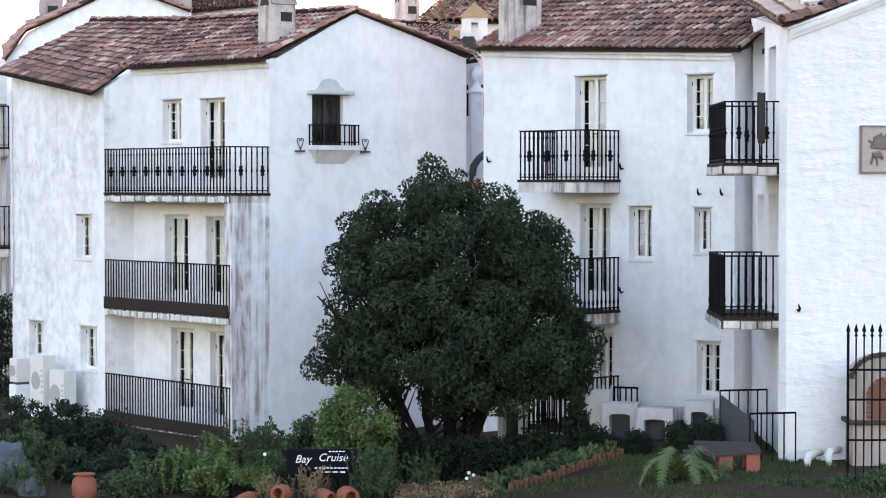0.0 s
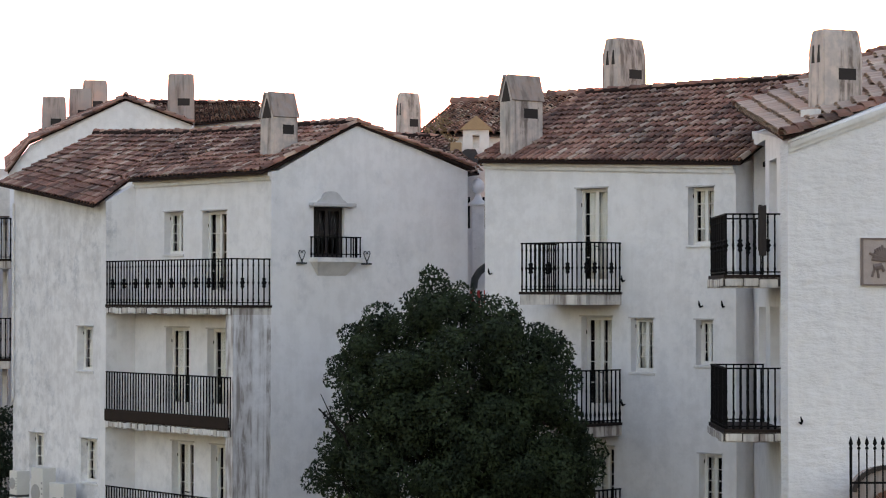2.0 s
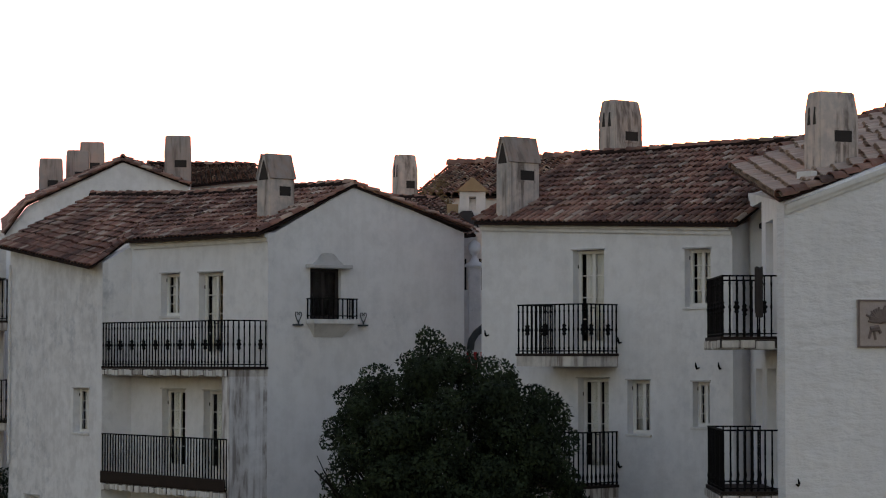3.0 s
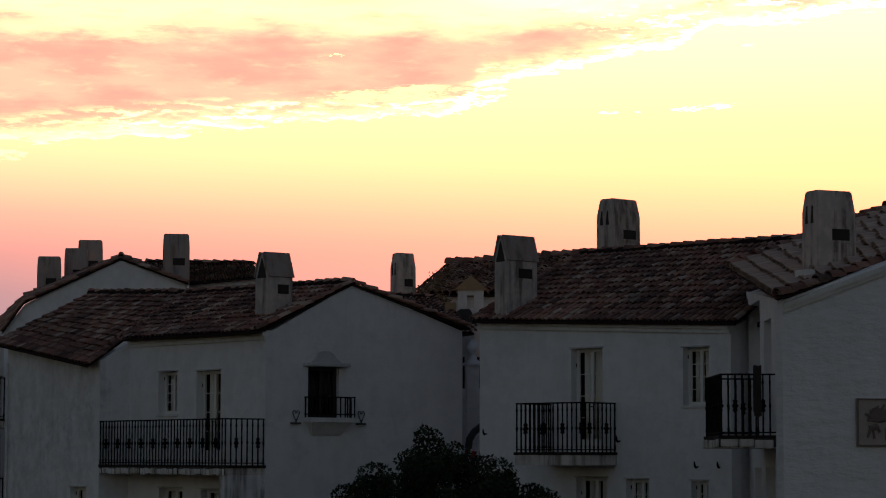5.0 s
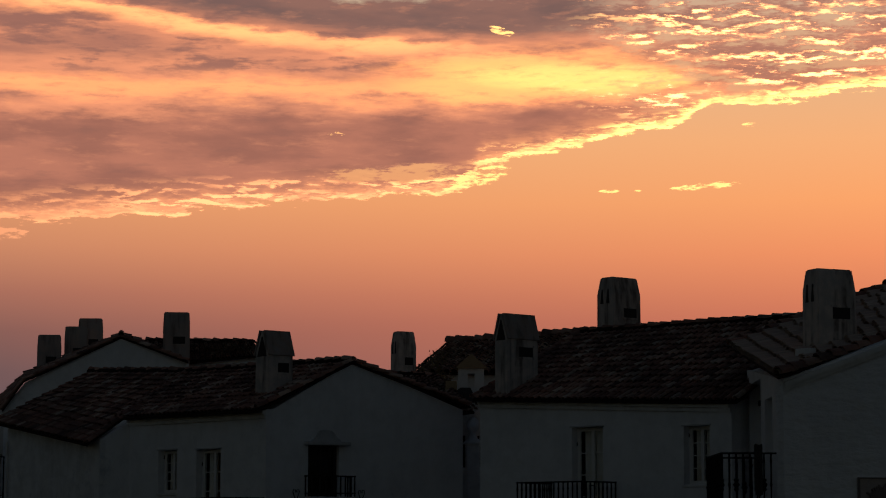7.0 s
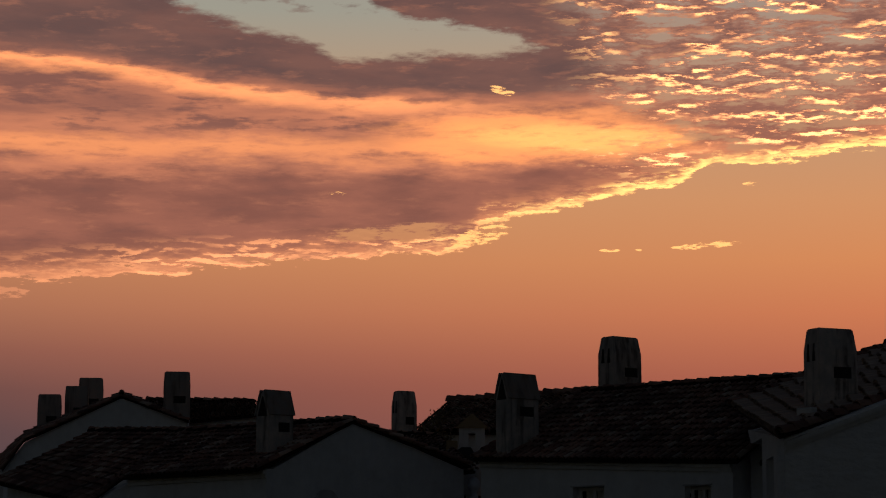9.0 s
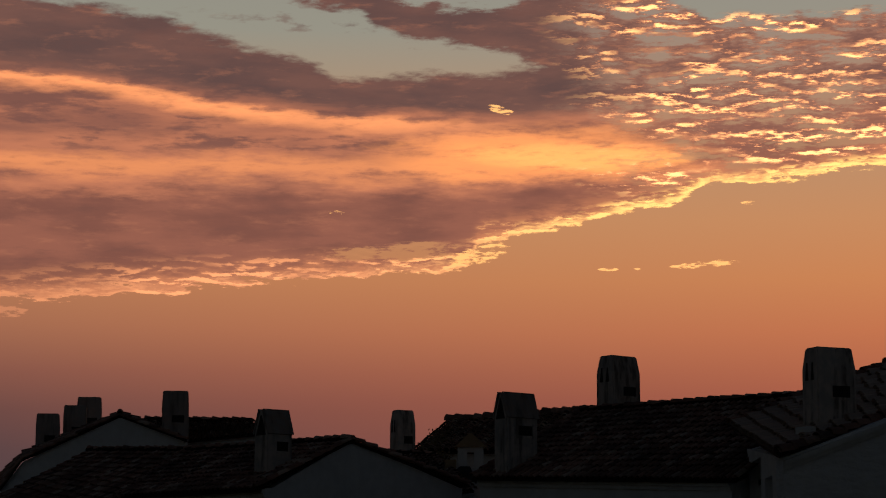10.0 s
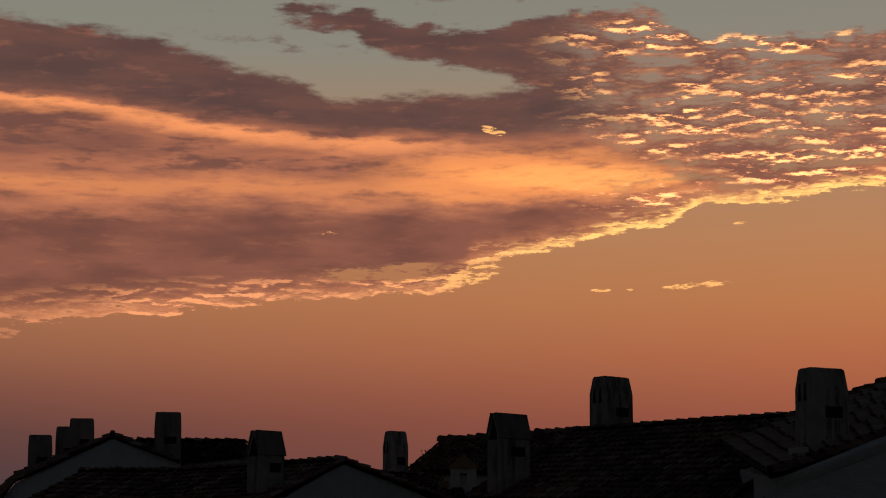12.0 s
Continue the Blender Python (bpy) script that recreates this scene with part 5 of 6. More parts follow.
# clipped hedge and bushes along the houses' foot
HEDGE = [(-1.34, 45.60), (-0.76, 45.60), (-0.21, 45.70), (0.34, 45.60), (0.92, 45.70), (1.49, 45.80), (2.04, 45.70), (2.86, 45.60)]
for k, (x, y) in enumerate(HEDGE):
    z = ground_z(x, y)
    top = (1.30, 1.24, 1.20, 1.22, 1.18, 1.24, 1.30, 1.36)[k]
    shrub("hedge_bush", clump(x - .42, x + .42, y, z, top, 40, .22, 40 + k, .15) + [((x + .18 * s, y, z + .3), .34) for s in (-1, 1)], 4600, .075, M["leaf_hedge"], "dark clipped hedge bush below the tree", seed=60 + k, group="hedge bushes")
for k, ((x, y), w, zt) in enumerate((((3.14, 45.40), .26, 1.43), ((3.76, 45.20), .31, 1.53), ((4.60, 44.80), .46, 1.80), ((5.01, 44.60), .40, 1.90))):
    z = ground_z(x, y)
    ball = [((x, y, zt - w), w * .9), ((x, y, zt - w * 1.25), w * .92), ((x, y, z + w * .5), w * .8)]
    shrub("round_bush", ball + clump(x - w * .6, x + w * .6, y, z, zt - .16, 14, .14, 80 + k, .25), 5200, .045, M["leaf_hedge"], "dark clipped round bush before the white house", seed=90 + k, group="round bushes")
x, y = (2.58, 45.20)
z = ground_z(x, y)
shrub("conifer_bush", [((x + rt.uniform(-1, 1) * .42 * (1 - f), y + rt.uniform(-.2, .2), z + f * (2.22 - z)), .10 + .13 * (1 - f)) for f in [i / 34 for i in range(34)]], 3200, .09, M["leaf_hedge"], "pointed dark conifer bush in the border", droop=-.8, seed=5)
x, y = (-1.68, 44.90)
z = ground_z(x, y)
shrub("bright_shrub", clump(x - .66, x + .66, y, z + .4, 2.26, 70, .23, 7, .45), 9500, .085, M["leaf_bright"], "bright yellow-green shrub beside the tree", seed=8)
for k, (a, b, yt, d, mat_, cnt) in enumerate(((225, 330, 792, 44.6, "leaf_grey", 2400), (300, 420, 770, 45.2, "leaf_bright", 2600), (380, 470, 752, 45.0, "leaf_grey", 2600), (440, 530, 742, 46.0, "leaf_grey", 2600), (505, 580, 735, 46.4, "leaf_grey", 2400), (320, 470, 815, 43.8, "leaf_bright", 2800), (430, 520, 800, 44.6, "leaf_grey", 2200), (640, 700, 800, 43.2, "leaf_grey", 1800), (180, 260, 830, 43.6, "leaf_grey", 2000), (90, 180, 790, 46.0, "leaf_dusk", 2600), (30, 120, 770, 46.5, "leaf_grey", 2400), (180, 250, 785, 47.0, "leaf_dusk", 2400), (-20, 90, 705, 51.5, "leaf_dusk", 3600), (60, 170, 712, 51.0, "leaf_dusk", 3600), (140, 225, 735, 50.5, "leaf_dusk", 3000), (-30, 70, 742, 48.5, "leaf_grey", 3200), (200, 300, 768, 48.0, "leaf_dusk", 2600))):
    x0, x1 = (a - 784) / 4165.6 * d, (b - 784) / 4165.6 * d
    zt = H - (yt - 328) / 4165.6 * d
    z = ground_z((x0 + x1) / 2, d)
    shrub("garden_shrub", clump(x0, x1, d, z, zt - .05, 26, .17, 100 + k, .5), cnt, .085, M[mat_], "loose leafy garden shrub in the flower border", seed=120 + k, droop=-.4, group="garden shrubs")
for k, (a, b, d, hh, mat_, lf_) in enumerate(((20, 120, 50.0, 1.15, "leaf_hedge", 30), (120, 220, 50.5, 1.0, "leaf_hedge", 30), (250, 400, 44.2, .85, "leaf_bright", 40), (400, 520, 45.4, 1.25, "leaf_grey", 40), (630, 690, 42.8, 1.0, "leaf_grey", 46), (730, 770, 44.0, .75, "leaf_grey", 40), (470, 500, 43.0, .5, "leaf_brown", 20), (535, 575, 43.2, .6, "leaf_brown", 26), (0, 90, 44.0, .7, "leaf_grey", 40))):
    pts = [G((a + (b - a) * (i + .5) / 7 - 784) / 4165.6 * d, d + .25 * math.sin(i * 2.3)) for i in range(7)]
    spray("herb_clump", pts, hh, 5, M[mat_], "tall leafy herb stalks in the border", 200 + k, .3, lf_, .085, "tall herbs")

# lawn blades, low vegetables, edging
V, Fc = [], []
qg = random.Random(77)
for i in range(52000):
    x, y = qg.uniform(-3, 8), qg.uniform(37, 46)
    if noise.noise(Vector((x * .6, y * .6, 3))) < -.12:
        continue
    z = ground_z(x, y)
    hgt = qg.uniform(.03, .09)
    a = qg.uniform(0, 6.28)
    dx, dy = .02 * math.cos(a), .02 * math.sin(a)
    k = len(V)
    V += [(x - dx, y - dy, z - .04), (x + dx, y + dy, z - .04), (x + qg.uniform(-.03, .03), y + qg.uniform(-.03, .03), z + hgt)]
    Fc.append((k, k + 1, k + 2))
tagged(link("lawn_grass", mesh_of("lawn_grass", V, Fc, M["grass"])), "short patchy lawn grass on brown earth", "grass", kind="stuff")

bed_l = Line((1.24, 42.60), (3.54, 45.00))
edging = thing("bed_edging", (*(2.26, 43.60), .7), "row of upright terracotta edging tiles round a bed", "edging")
n = int(bed_l.length / .13)
for i in range(n):
    s = i * .13
    p = bed_l.at(s)
    bm = bmesh.new()
    g = ground_z(p.x, p.y)
    hh = .15 + rng.uniform(-.05, .04)
    lathe(bm, [(.06, g - .05), (.062, g + hh * .7), (.045, g + hh * .95), (.012, g + hh)], Matrix.Translation((p.x, p.y, 0)), 7)
    part("edging_tile", bm, M["edging"], edging)
for i in range(24):
    s, dep = rng.uniform(.1, bed_l.length), rng.uniform(.15, .8)
    p = bed_l.at(s, dep)
    z = ground_z(p.x, p.y)
    ob = thing("salad_plant", (p.x, p.y, z), "low blue-green leafy vegetable in the bed", "plant", "bed vegetables")
    leaves("leaf_rosette", [((p.x, p.y, z + .1), .16), ((p.x, p.y, z + .2), .1)], 120, .13, M["leaf_cycad" if i % 2 else "leaf_grey"], ob, seed=300 + i, droop=-.5)
low = thing("groundcover", (*(0.17, 43.40), .55), "low brown-green groundcover in front of the hedge", "plant")
leaves("foliage", [((qg.uniform((-0.87, 43.00)[0], (1.30, 43.00)[0]), qg.uniform(42.4, 44.2), ground_z(.4, 43) + .07), qg.uniform(.1, .2)) for i in range(60)], 4200, .06, M["leaf_brown"], low, seed=400, droop=-.3)
for k, (fx, fy, fd) in enumerate(((830, 838, 43.0), (838, 842, 42.8), (468, 805, 43.6), (826, 848, 42.7), (1183, 803, 41.0))):
    x, z = (fx - 784) / 4165.6 * fd, H - (fy - 328) / 4165.6 * fd
    ob = thing("white_flower", (x, fd, ground_z(x, fd)), "small white flower on a thin stalk", "flower", "white flowers")
    bm = bmesh.new()
    for j in range(6):
        a = j * math.pi / 3
        tube(bm, [(x, fd, z), (x + .026 * math.cos(a), fd - .012, z + .026 * math.sin(a))], [.012, .016], 5)
    part("petals", bm, M["petal"], ob)
    bm = bmesh.new()
    tube(bm, [(x, fd, ground_z(x, fd) - .02), (x, fd, z)], .008, 5)
    part("stalk", bm, M["leaf_grey"], ob)


def cycad(x, y, z, r, n, seed):
    ob = thing("cycad", (x, y, ground_z(x, y)), "young cycad with arching pale green fronds", "plant", "cycads")
    q = random.Random(seed)
    bm = bmesh.new()
    lathe(bm, [(.14, ground_z(x, y) - .05), (.17, z * .5 + ground_z(x, y) * .5), (.12, z)], Matrix.Translation((x, y, 0)), 10)
    part("trunk", bm, M["bark"], ob)
    for k in range(n):
        a = 2 * math.pi * k / n + q.uniform(-.2, .2)
        up = q.uniform(1.2, 3.6)
        V, Fc = [], []
        side = Vector((-math.sin(a), math.cos(a), 0))
        fw = Vector((math.cos(a), math.sin(a), 0))
        def spine(f):
            return Vector((x + math.cos(a) * r * f, y + math.sin(a) * r * f, z + up * r * (f - f * f * 1.15)))

        V = [spine(j / 40) for j in range(41)]
        for j in range(40):
            f = (j + .5) / 40
            p, step = spine(f), spine(f + .012) - spine(f)
            L = .17 * math.sin(math.pi * min(1, f * .85 + .15)) + .03
            for sg in (-1, 1):
                tip = p + side * sg * L + fw * L * q.uniform(.35, .6) + Vector((0, 0, -L * q.uniform(.25, .55)))
                m_ = len(V)
                V.extend([p.lerp(tip, .6) + step, tip])
                Fc.extend([(j, j + 1, m_), (j, m_, m_ + 1)])
        link("frond", mesh_of("frond", V, Fc, M["leaf_cycad"]), ob)


cycad(*(4.09, 40.50), 1.10, .8, 9, 1)
cycad(*(4.68, 40.80), 0.91, .62, 7, 2)
for k, (a, b, yt, d) in enumerate(((1290, 1420, 852, 39.5), (1400, 1500, 850, 39.5), (1480, 1580, 838, 39.0), (1540, 1640, 815, 38.8))):
    x0, x1 = (a - 784) / 4165.6 * d, (b - 784) / 4165.6 * d
    z = ground_z((x0 + x1) / 2, d)
    shrub("low_hedge", clump(x0, x1, d, z - .1, H - (yt - 328) / 4165.6 * d - .1, 30, .16, 500 + k, .1), 3600, .06, M["leaf_grey"], "low green hedge by the iron gate", seed=520 + k, group="low hedges")
cy_ = (-0.19, 64.50)
shrub("passage_tree", clump(cy_[0] - .55, cy_[0] + .6, 64.5, 7.5, 11.09, 60, .3, 9, .4), 4200, .12, M["leaf_brown"], "olive-brown tree behind the roofs", seed=33)
# widened out of view behind both houses to keep sunset light off the passage
shrub("passage_tree", clump((0.43, 64.00)[0], (1.86, 64.00)[0], 64.0, 3.0, 9.46, 90, .4, 19, .1), 9000, .11, M["leaf_hedge"], "dark tree beyond the passage gate, widened unseen to block sky glow", seed=34)
# added leaf clump darkens the wall where the gallery's lower opening lies in shade
shrub("far_foliage", clump(-13.3, -11.95, 64.8, 0.3, 3.2, 46, .35, 22, .1), 5200, .12, M["leaf_dusk"], "dark foliage filling in for the shaded opening under the neighbouring gallery", seed=36)
shrub("far_foliage", clump(-16.5, -11.4, 72.0, 0.3, 3.69, 60, .6, 21, .1), 5200, .2, M["leaf_hedge"], "dark trees behind the neighbouring house", seed=35)

# ---------- sign, jars, rocks ----------
sx0, sy0, sz0 = (-2.90, 43.60, 0.71)
sx1, _, sz1 = (-1.60, 43.60, 1.25)
sign = thing("notice_board", ((sx0 + sx1) / 2, 43.6, ground_z(-2, 43.6)), "black notice board with white lettering among shrubs", "sign")
bm = bmesh.new()
rbox(bm, (sx0, 43.6, sz0), (sx1, 43.64, sz1), r=.01)
part("board", bm, M["black_board"], sign)
for x in (sx0 + .12, sx1 - .12):
    bm = bmesh.new()
    rbox(bm, (x - .03, 43.645, ground_z(x, 43.6) - .1), (x + .03, 43.70, sz1 - .03), r=.006)
    part("post", bm, M["grey_wood"], sign)


def lettering(text, x, y, z, size, parent, shear=0.0):
    cu = bpy.data.curves.new("text", "FONT")
    cu.body, cu.size, cu.shear, cu.extrude = text, size, shear, .003
    tmp = bpy.data.objects.new("text", cu)
    me = bpy.data.meshes.new_from_object(tmp)
    bpy.data.objects.remove(tmp)
    me.transform(Matrix.Translation((x, y, z)) @ Matrix.Rotation(math.pi / 2, 4, "X"))
    me.materials.append(M["letter"])
    link("lettering", me, parent)


lettering("Bay", sx0 + .15, 43.594, sz1 - .25, .205, sign, .3)
lettering("Cruise", sx0 + .58, 43.594, sz1 - .22, .205, sign, .3)
for x0, x1, z, hgt, n in ((sx0 + .78, sx0 + 1.1, sz1 - .03, .022, 5), (sx0 + .52, sx0 + 1.16, sz1 - .335, .028, 9), (sx0 + .58, sx0 + 1.12, sz1 - .41, .028, 4)):
    for i in range(n):
        w = (x1 - x0) / n
        bm = bmesh.new()
        box(bm, (x0 + w * i, 43.594, z - hgt), (x0 + w * (i + .72), 43.599, z))
        part("text_bar", bm, M["letter"], sign)


def jar(x, y, z, r, hgt, m, label):
    ob = thing("clay_jar", (x, y, z), label, "pot", "clay jars")
    bm = bmesh.new()
    T = Matrix.Translation((x, y, z)) @ m
    lathe(bm, [(r * .6, 0), (r * .95, hgt * .25), (r, hgt * .5), (r * .92, hgt * .75), (r * .62, hgt * .9), (r * .6, hgt * .94), (r * .78, hgt * .97), (r * .78, hgt), (r * .55, hgt), (r * .5, hgt * .85), (r * .6, hgt * .5), (.02, hgt * .45)], T, 20)
    part("body", bm, M["clay"], ob, "", True)
    bm = bmesh.new()
    lathe(bm, [(r * .8, hgt * .955), (r * .86, hgt * .97), (r * .86, hgt * 1.0), (r * .6, hgt * 1.005)], T, 20, False)
    part("rim", bm, M["clay"], ob, "", True)


zg = ground_z(-6.7, 43)
jar(*(-6.60, 43.20), zg - .02, .235, 0.87 - zg, Matrix(), "tall upright terracotta jar in the border")
for k, (px_, d, r) in enumerate(((505, 42.6, .17), (606, 42.4, .18), (560, 42.8, .14), (447, 42.6, .13))):
    x = (px_ - 784) / 4165.6 * d
    jar(x, d + .3, ground_z(x, d) + r * .95, r, .55, pose(0, 0, 0, 82 + 5 * k, 0, (-14, 18, 30, -30)[k]), "terracotta jar lying on its side in the border")
for k, (px_, py_, d, r) in enumerate(((12, 815, 45.5, .42), (30, 845, 44.6, .35), (-15, 850, 44.6, .4), (52, 868, 44.0, .25))):
    x, z = (px_ - 784) / 4165.6 * d, H - (py_ - 328) / 4165.6 * d
    ob = thing("rock", (x, d, ground_z(x, d)), "rough blue-grey boulder in the border", "rock", "boulders")
    bm = bmesh.new()
    bmesh.ops.create_icosphere(bm, subdivisions=3, radius=1)
    g = ground_z(x, d) - .1
    for v in bm.verts:
        w = 1 + .45 * noise.noise(v.co * 1.6 + Vector((k * 5, 0, 0)))
        v.co = Vector((x, d, (z + r * .8 + g) / 2)) + Vector((v.co.x * r * w, v.co.y * r * w, v.co.z * (z + r * .8 - g) / 2 * w))
    part("boulder", bm, M["rock"], ob)


# ---------- appliances and walls at the houses' foot ----------
def unit(x, y, z, w, d, hgt, turn, label, feet=True):
    """An outdoor air-conditioner: case, round fan grille, side vent, feet."""
    ob = thing("air_conditioner", (x, y, z), label, "air conditioner", "air conditioners")
    m = pose(x, y, z, 0, 0, turn)
    bm = bmesh.new()
    rbox(bm, (-w / 2, -d / 2, .06), (w / 2, d / 2, hgt), m, .015)
    part("case", bm, M["white_metal"], ob)
    bm = bmesh.new()
    lathe(bm, [(min(w, hgt) * .36, 0), (min(w, hgt) * .36, .012), (.03, .02)], m @ pose(-w * .1, -d / 2, hgt * .52, 90), 20)
    part("fan_grille", bm, M["grille"], ob)
    bm = bmesh.new()
    for k in range(5):
        box(bm, (w * .34, -d / 2 - .006, hgt * (.3 + .1 * k)), (w * .46, -d / 2 + .002, hgt * (.34 + .1 * k)), m)
    part("vent", bm, M["grille"], ob)
    for sx in (-.35, .35):
        bm = bmesh.new()
        box(bm, (w * sx - .03, -d / 2, 0), (w * sx + .03, d / 2, .06), m)
        part("foot", bm, M["grey_paint"], ob)


def plinth(x, y, z0, z1, w, d, turn):
    ob = thing("plinth", (x, y, z0), "low white plastered plinth against the house", "plinth", "plinths")
    bm = bmesh.new()
    rbox(bm, (-w / 2, -d / 2, z0 - .3), (w / 2, d / 2, z1), pose(x, y, 0, 0, 0, turn), .03)
    part("body", bm, M["wall"], ob)


for (x, y), zb, zt, w in (((-10.73, 59.60), 1.11, 1.77, .4), ((-10.01, 58.90), 0.57, 1.90, .62), ((-9.41, 58.20), 0.31, 1.57, .72)):
    g = ground_z(x, y)
    plinth(x, y, g, zb, w, .4, -52)
    unit(x, y, zb, w, .36, zt - zb, -52, "white outdoor air-conditioner on a plinth by the house", True)
for (x, y), yb, zt, w in (((3.61, 47.60), 0, 1.75, .72), ((4.25, 46.90), 0, 1.71, .72), ((1.47, 49.50), 0, 1.75, .55), ((5.14, 47.00), 0, 1.85, .55)):
    g = ground_z(x, y)
    ob = thing("plastered_niche", (x, y, g), "white plastered housing with an arched opening", "housing", "plastered housings")
    m = pose(x, y, 0, 0, 0, -12)
    bm = bmesh.new()
    arch = [(w * .29 * math.cos(math.pi * k / 10), zt - .27 + .06 * max(0.0, math.sin(math.pi * k / 10)) ** .5) for k in range(11)]
    out = [(-w / 2, g - .1), (-w / 2, zt), (w / 2, zt), (w / 2, g - .1), (w * .29, g - .1)] + arch + [(-w * .29, g - .1)]
    fr = [bm.verts.new(m @ Vector((a, -.25, b))) for a, b in out]
    bk = [bm.verts.new(m @ Vector((a, .25, b))) for a, b in out]
    bm.faces.new(fr)
    bm.faces.new(bk[::-1])
    for k in range(len(out)):
        bm.faces.new((fr[k], bk[k], bk[(k + 1) % len(out)], fr[(k + 1) % len(out)]))
    bmesh.ops.recalc_face_normals(bm, faces=bm.faces[:])
    part("shell", bm, M["canopy"], ob)
    bm = bmesh.new()
    box(bm, (-w * .3, .1, g), (w * .28, .14, zt - .14), m)
    part("inner_panel", bm, M["grey_paint"], ob)
# terrace fence and side wall before the middle house
fence = thing("terrace_fence", (*(2.34, 48.50), .8), "black iron terrace fence before the white house", "fence")
fl = Line((1.66, 49.20), (2.79, 48.20))
bm = bmesh.new()
box(bm, (0, -.02, 1.92), (fl.length, .02, 1.97), fl.m)
part("rail", bm, M["iron"], fence)
for i in range(11):
    bm = bmesh.new()
    s = fl.length * (i + .3) / 11
    box(bm, (s - .014, -.014, .5), (s + .014, .014, 1.93), fl.m)
    part("bar", bm, M["iron"], fence)
pnl = thing("terrace_wall", (*(3.06, 47.90), .8), "grey plastered terrace side wall", "wall")
wall(pnl, Line((2.81, 48.00), (3.37, 47.80)), .4, [(0, 1.99), (3, 1.99)], thick=.15, material=M["trim"])
wall(pnl, Line((3.67, 49.20), (5.89, 47.60)), .4, [(0, 1.55), (5, 1.65)], thick=.15, material=M["slab"])
f2 = thing("terrace_fence", (*(3.82, 48.80), .8), "short black iron fence on the terrace wall", "fence")
fl = Line((3.57, 49.00), (4.05, 48.80))
bm = bmesh.new()
box(bm, (0, -.02, 1.92), (fl.length, .02, 1.96), fl.m)
part("rail", bm, M["iron"], f2)
for i in range(5):
    bm = bmesh.new()
    s = fl.length * (i + .05) / 4.2
    box(bm, (s - .014, -.014, .6), (s + .014, .014, 1.94), fl.m)
    part("bar", bm, M["iron"], f2)

# steps and railing at the near house's door
st = thing("stair_rail", (*(5.71, 43.60), 1.0), "black iron stair railing with a dark side panel", "railing")
for (xa, ya, da), (xb, yb, db), yb2, n in (((1275, 692, 45.0), (1358, 690, 44.6), 790, 6), ((1328, 733, 43.2), (1409, 731, 42.6), 815, 5)):
    xa_, xb_ = (xa - 784) / 4165.6 * da, (xb - 784) / 4165.6 * db
    za_, zb_ = H - (ya - 328) / 4165.6 * da, H - (yb - 328) / 4165.6 * db
    bm = bmesh.new()
    tube(bm, [(xa_, da, za_), (xb_, db, zb_)], .02, 6)
    part("rail", bm, M["iron"], st)
    for i in range(n):
        f = i / (n - 1)
        x, y = xa_ + (xb_ - xa_) * f, da + (db - da) * f
        bm = bmesh.new()
        tube(bm, [(x, y, ground_z(x, y) - .1), (x, y, za_ + (zb_ - za_) * f)], .014, 6)
        part("bar", bm, M["iron"], st)
bm = bmesh.new()
pts = [(5.29, 44.80, 2.14), (5.74, 43.60, 1.78)]
(xa_, ya_, za_), (xb_, yb_, zb_) = pts
hexa(bm, [(xa_, ya_, .8), (xb_, yb_, .8), (xb_ + .04, yb_ + .03, .8), (xa_ + .04, ya_ + .03, .8), (xa_, ya_, za_), (xb_, yb_, zb_), (xb_ + .04, yb_ + .03, zb_), (xa_ + .04, ya_ + .03, za_)])
part("side_panel", bm, M["grey_paint"], st, "dark grey side panel")

# low red table with a plank roof
bench = thing("garden_table", (*(5.14, 41.50), 1.0), "faded red wooden garden table with grey planks", "table")
x0, x1 = 4.12, 5.59
zt = 1.47
for k in range(4):
    bm = bmesh.new()
    hexa(bm, [(x0 + .12 * k, 41.2 + .2 * k, zt - .14 + .06 * k), (x1, 41.2 + .2 * k, zt - .03 + .02 * k), (x1, 41.385 + .2 * k, zt - .01 + .02 * k), (x0 + .12 * k, 41.385 + .2 * k, zt - .10 + .06 * k), (x0 + .12 * k, 41.2 + .2 * k, zt - .10 + .06 * k), (x1, 41.2 + .2 * k, zt + .01 + .02 * k), (x1, 41.385 + .2 * k, zt + .03 + .02 * k), (x0 + .12 * k, 41.385 + .2 * k, zt - .06 + .06 * k)])
    part("plank", bm, M["grey_wood"], bench)
for x in (x1 - .62, x1 - .14):
    for y in (41.3, 41.85):
        bm = bmesh.new()
        rbox(bm, (x - .12, y - .05, ground_z(x, y) - .05), (x + .12, y + .05, zt - .04), r=.01)
        part("leg", bm, M["red_wood"], bench)

# pipes at the near house's foot
pipe = thing("drain_pipes", (*(6.81, 42.60), 1.1), "white plastic drain pipe elbows at the wall's foot", "pipe")
for a, b, c in (((6.56, 42.30, 1.04), (6.57, 42.30, 1.28), (6.88, 42.80, 1.28)), ((6.98, 42.50, 1.06), (6.98, 42.50, 1.32), (7.23, 42.90, 1.32))):
    bm = bmesh.new()
    a, b, c = Vector(a), Vector(b), Vector(c)
    a.z = ground_z(a.x, a.y) - .05
    tube(bm, [a, a.lerp(b, .85), b.lerp(c, .12) + Vector((0, 0, .01)), c], .065, 10)
    part("elbow", bm, M["white_metal"], pipe, "", True)

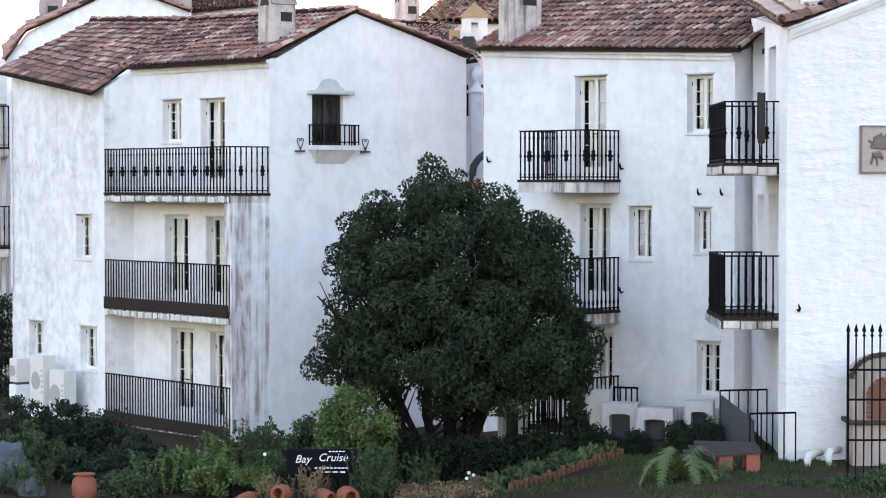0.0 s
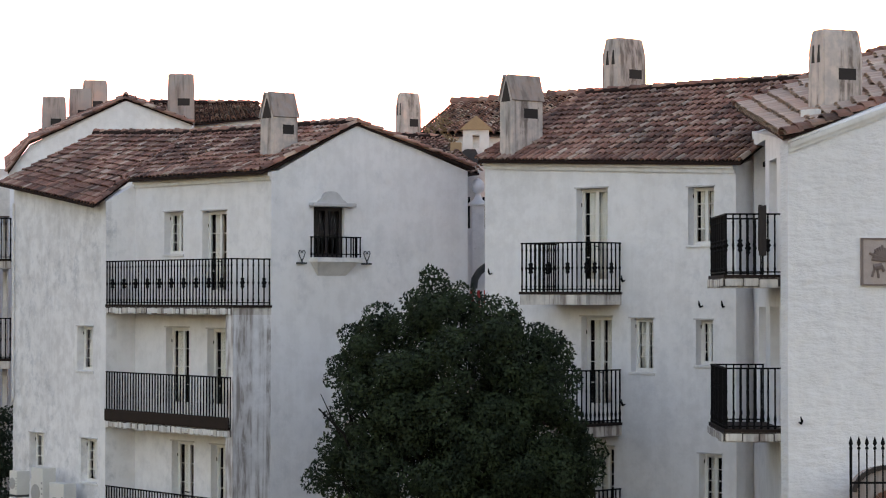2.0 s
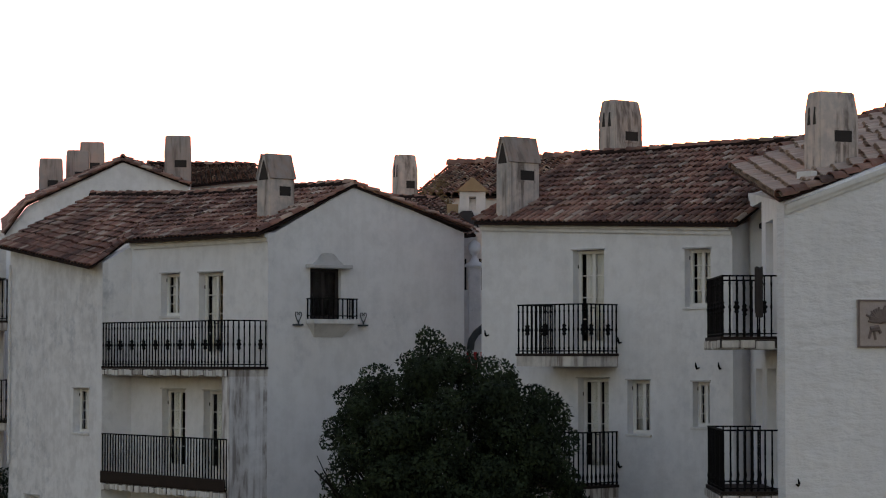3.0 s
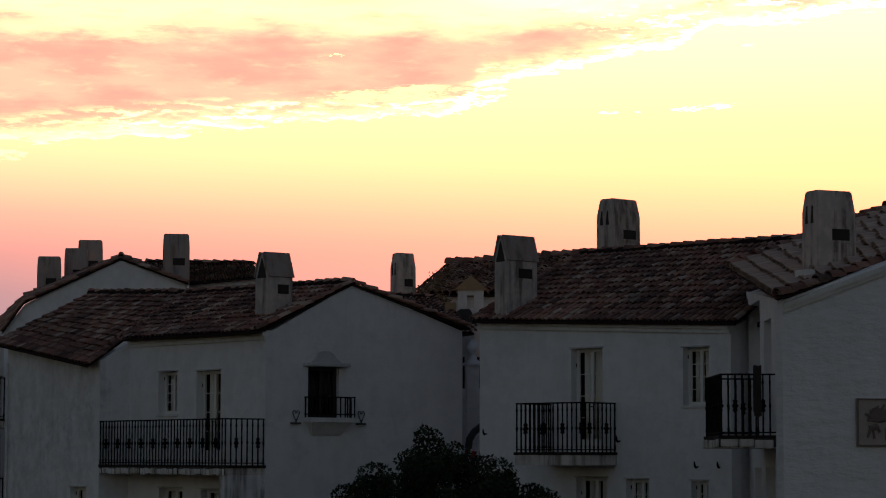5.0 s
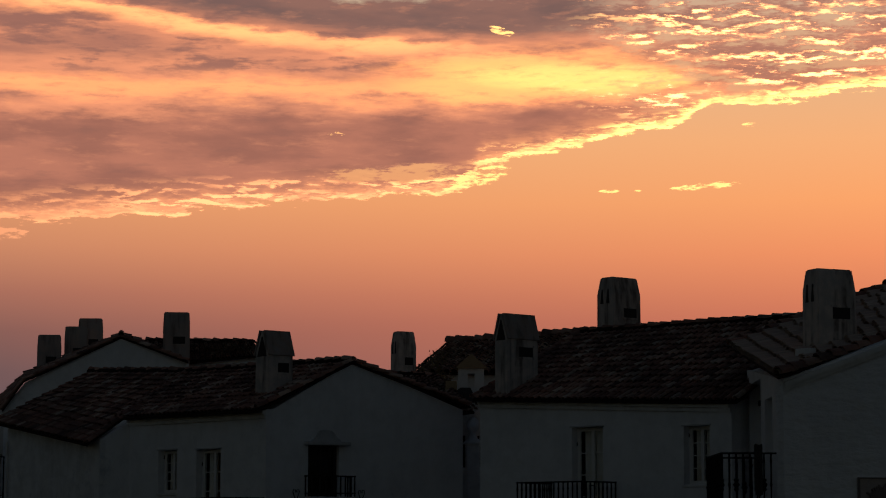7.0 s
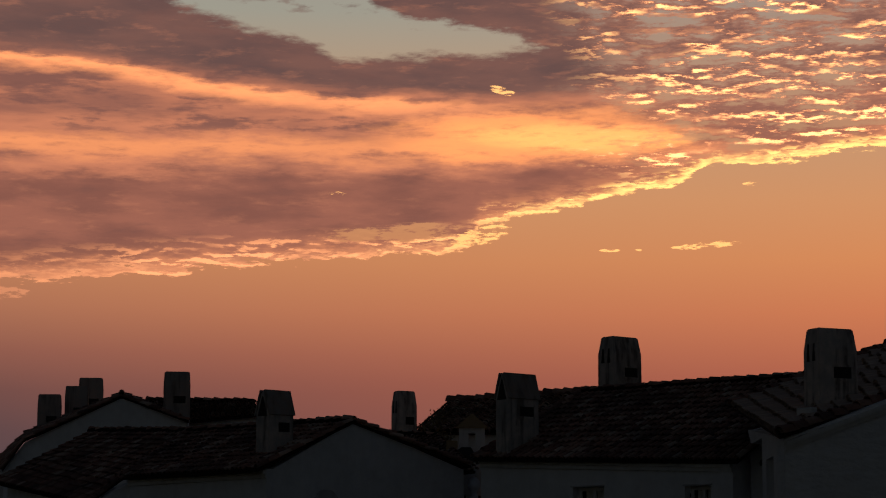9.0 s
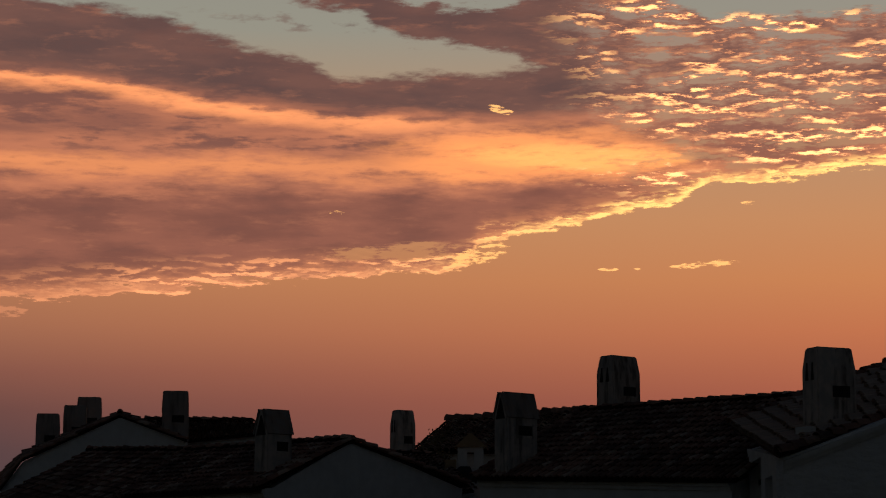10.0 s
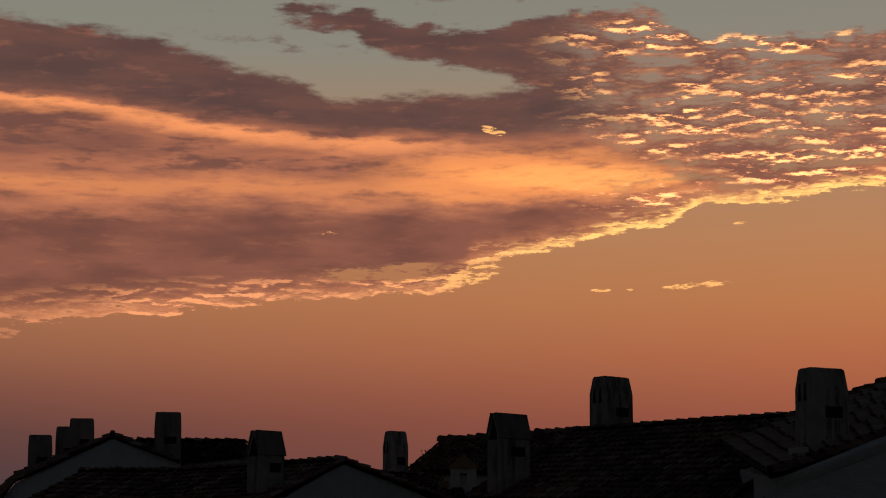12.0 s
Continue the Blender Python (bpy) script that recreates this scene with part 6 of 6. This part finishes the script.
# ---------- iron gate and brick oven ----------
gate = thing("iron_gate", (*(7.30, 40.00), 1.1), "tall black iron gate with spear finials", "gate")
gl2 = Line((6.89, 40.00), (8.22, 40.00))
zt = 3.63
gz = ground_z(7.2, 40)
for i in range(9):
    s = .136 * i
    bm = bmesh.new()
    r0 = .024 if i == 0 else .014
    T = Matrix.Translation(gl2.at(s))
    lathe(bm, [(r0, gz - .1), (r0, zt - .06), (.03, zt - .05), (.03, zt - .03), (r0 * .8, zt), (.038, zt + .05), (.02, zt + .11), (.002, zt + .17)], T, 8)
    part("spear_bar", bm, M["iron"], gate)
for yy in (655, 708, 780):
    z = H - (yy - 328) / 4165.6 * 40
    bm = bmesh.new()
    box(bm, (-.01, -.012, z - .018), (1.2, .012, z + .018), gl2.m)
    part("crossbar", bm, M["iron"], gate)
oven = thing("brick_oven", (*(7.69, 42.40), 1.1), "arched brick garden oven on a plastered base", "oven")
ox, oy = (7.90, 42.40)
zb_, zm_, ztp = ground_z(7.7, 42.4) - .1, 1.83, 3.09
bm = bmesh.new()
rbox(bm, (ox - .52, oy - .1, zb_), (ox + .6, oy + .7, zm_), r=.02)
part("base", bm, M["oven_stone"], oven)
bm = bmesh.new()
rbox(bm, (ox - .6, oy - .18, zm_ + .003), (ox + .7, oy + .75, zm_ + .08), r=.02)
part("shelf", bm, M["grey_wood"], oven)
bm = bmesh.new()
n = 14
R0 = .62
pr = [(-R0, zm_ + .08)] + [(-R0 * math.cos(math.pi * k / n), ztp - .42 + .42 * math.sin(math.pi * k / n)) for k in range(n + 1)] + [(R0, zm_ + .08)]
fr = [bm.verts.new((ox + .1 + a, oy, b)) for a, b in pr]
bk = [bm.verts.new((ox + .1 + a, oy + .6, b)) for a, b in pr]
bm.faces.new(fr)
bm.faces.new(bk[::-1])
for k in range(len(pr)):
    bm.faces.new((fr[k], bk[k], bk[(k + 1) % len(pr)], fr[(k + 1) % len(pr)]))
bmesh.ops.recalc_face_normals(bm, faces=bm.faces[:])
part("dome", bm, M["oven_stone"], oven)
for k in range(n + 2):
    a = math.pi * (k + .5) / (n + 2)
    bm = bmesh.new()
    rbox(bm, (-.055, -.06, -.03), (.055, .04, .05), pose(ox + .1 - (R0 - .0) * math.cos(a), oy, ztp - .42 + .42 * math.sin(a), 0, math.degrees(a) - 90, 0), .008)
    part("arch_brick", bm, M["grey_wood"], oven)
bm = bmesh.new()
n = 12
pr = [(-.3, zm_ + .09)] + [(-.3 * math.cos(math.pi * k / n), zm_ + .52 + .26 * math.sin(math.pi * k / n)) for k in range(n + 1)] + [(.3, zm_ + .09)]
fr = [bm.verts.new((ox + .12 + a, oy - .012, b)) for a, b in pr]
bk = [bm.verts.new((ox + .12 + a, oy + .002, b)) for a, b in pr]
bm.faces.new(fr)
for k in range(len(pr)):
    bm.faces.new((fr[k], bk[k], bk[(k + 1) % len(pr)], fr[(k + 1) % len(pr)]))
bmesh.ops.recalc_face_normals(bm, faces=bm.faces[:])
part("oven_mouth", bm, M["brick"], oven, "sooty bricked-up oven mouth")
for k in range(11):
    a = math.pi * (k + .5) / 11
    bm = bmesh.new()
    rbox(bm, (-.04, -.035, -.045), (.04, .01, .045), pose(ox + .12 - .34 * math.cos(a), oy, zm_ + .52 + .30 * math.sin(a), 0, math.degrees(a) - 90, 0), .006)
    part("brick", bm, M["brick"], oven)
for sg in (-1, 1):
    for k in range(5):
        bm = bmesh.new()
        rbox(bm, (ox + .12 + sg * .34 - .045, oy - .035, zm_ + .1 + .085 * k), (ox + .12 + sg * .34 + .045, oy + .01, zm_ + .172 + .085 * k), r=.006)
        part("brick", bm, M["brick"], oven)
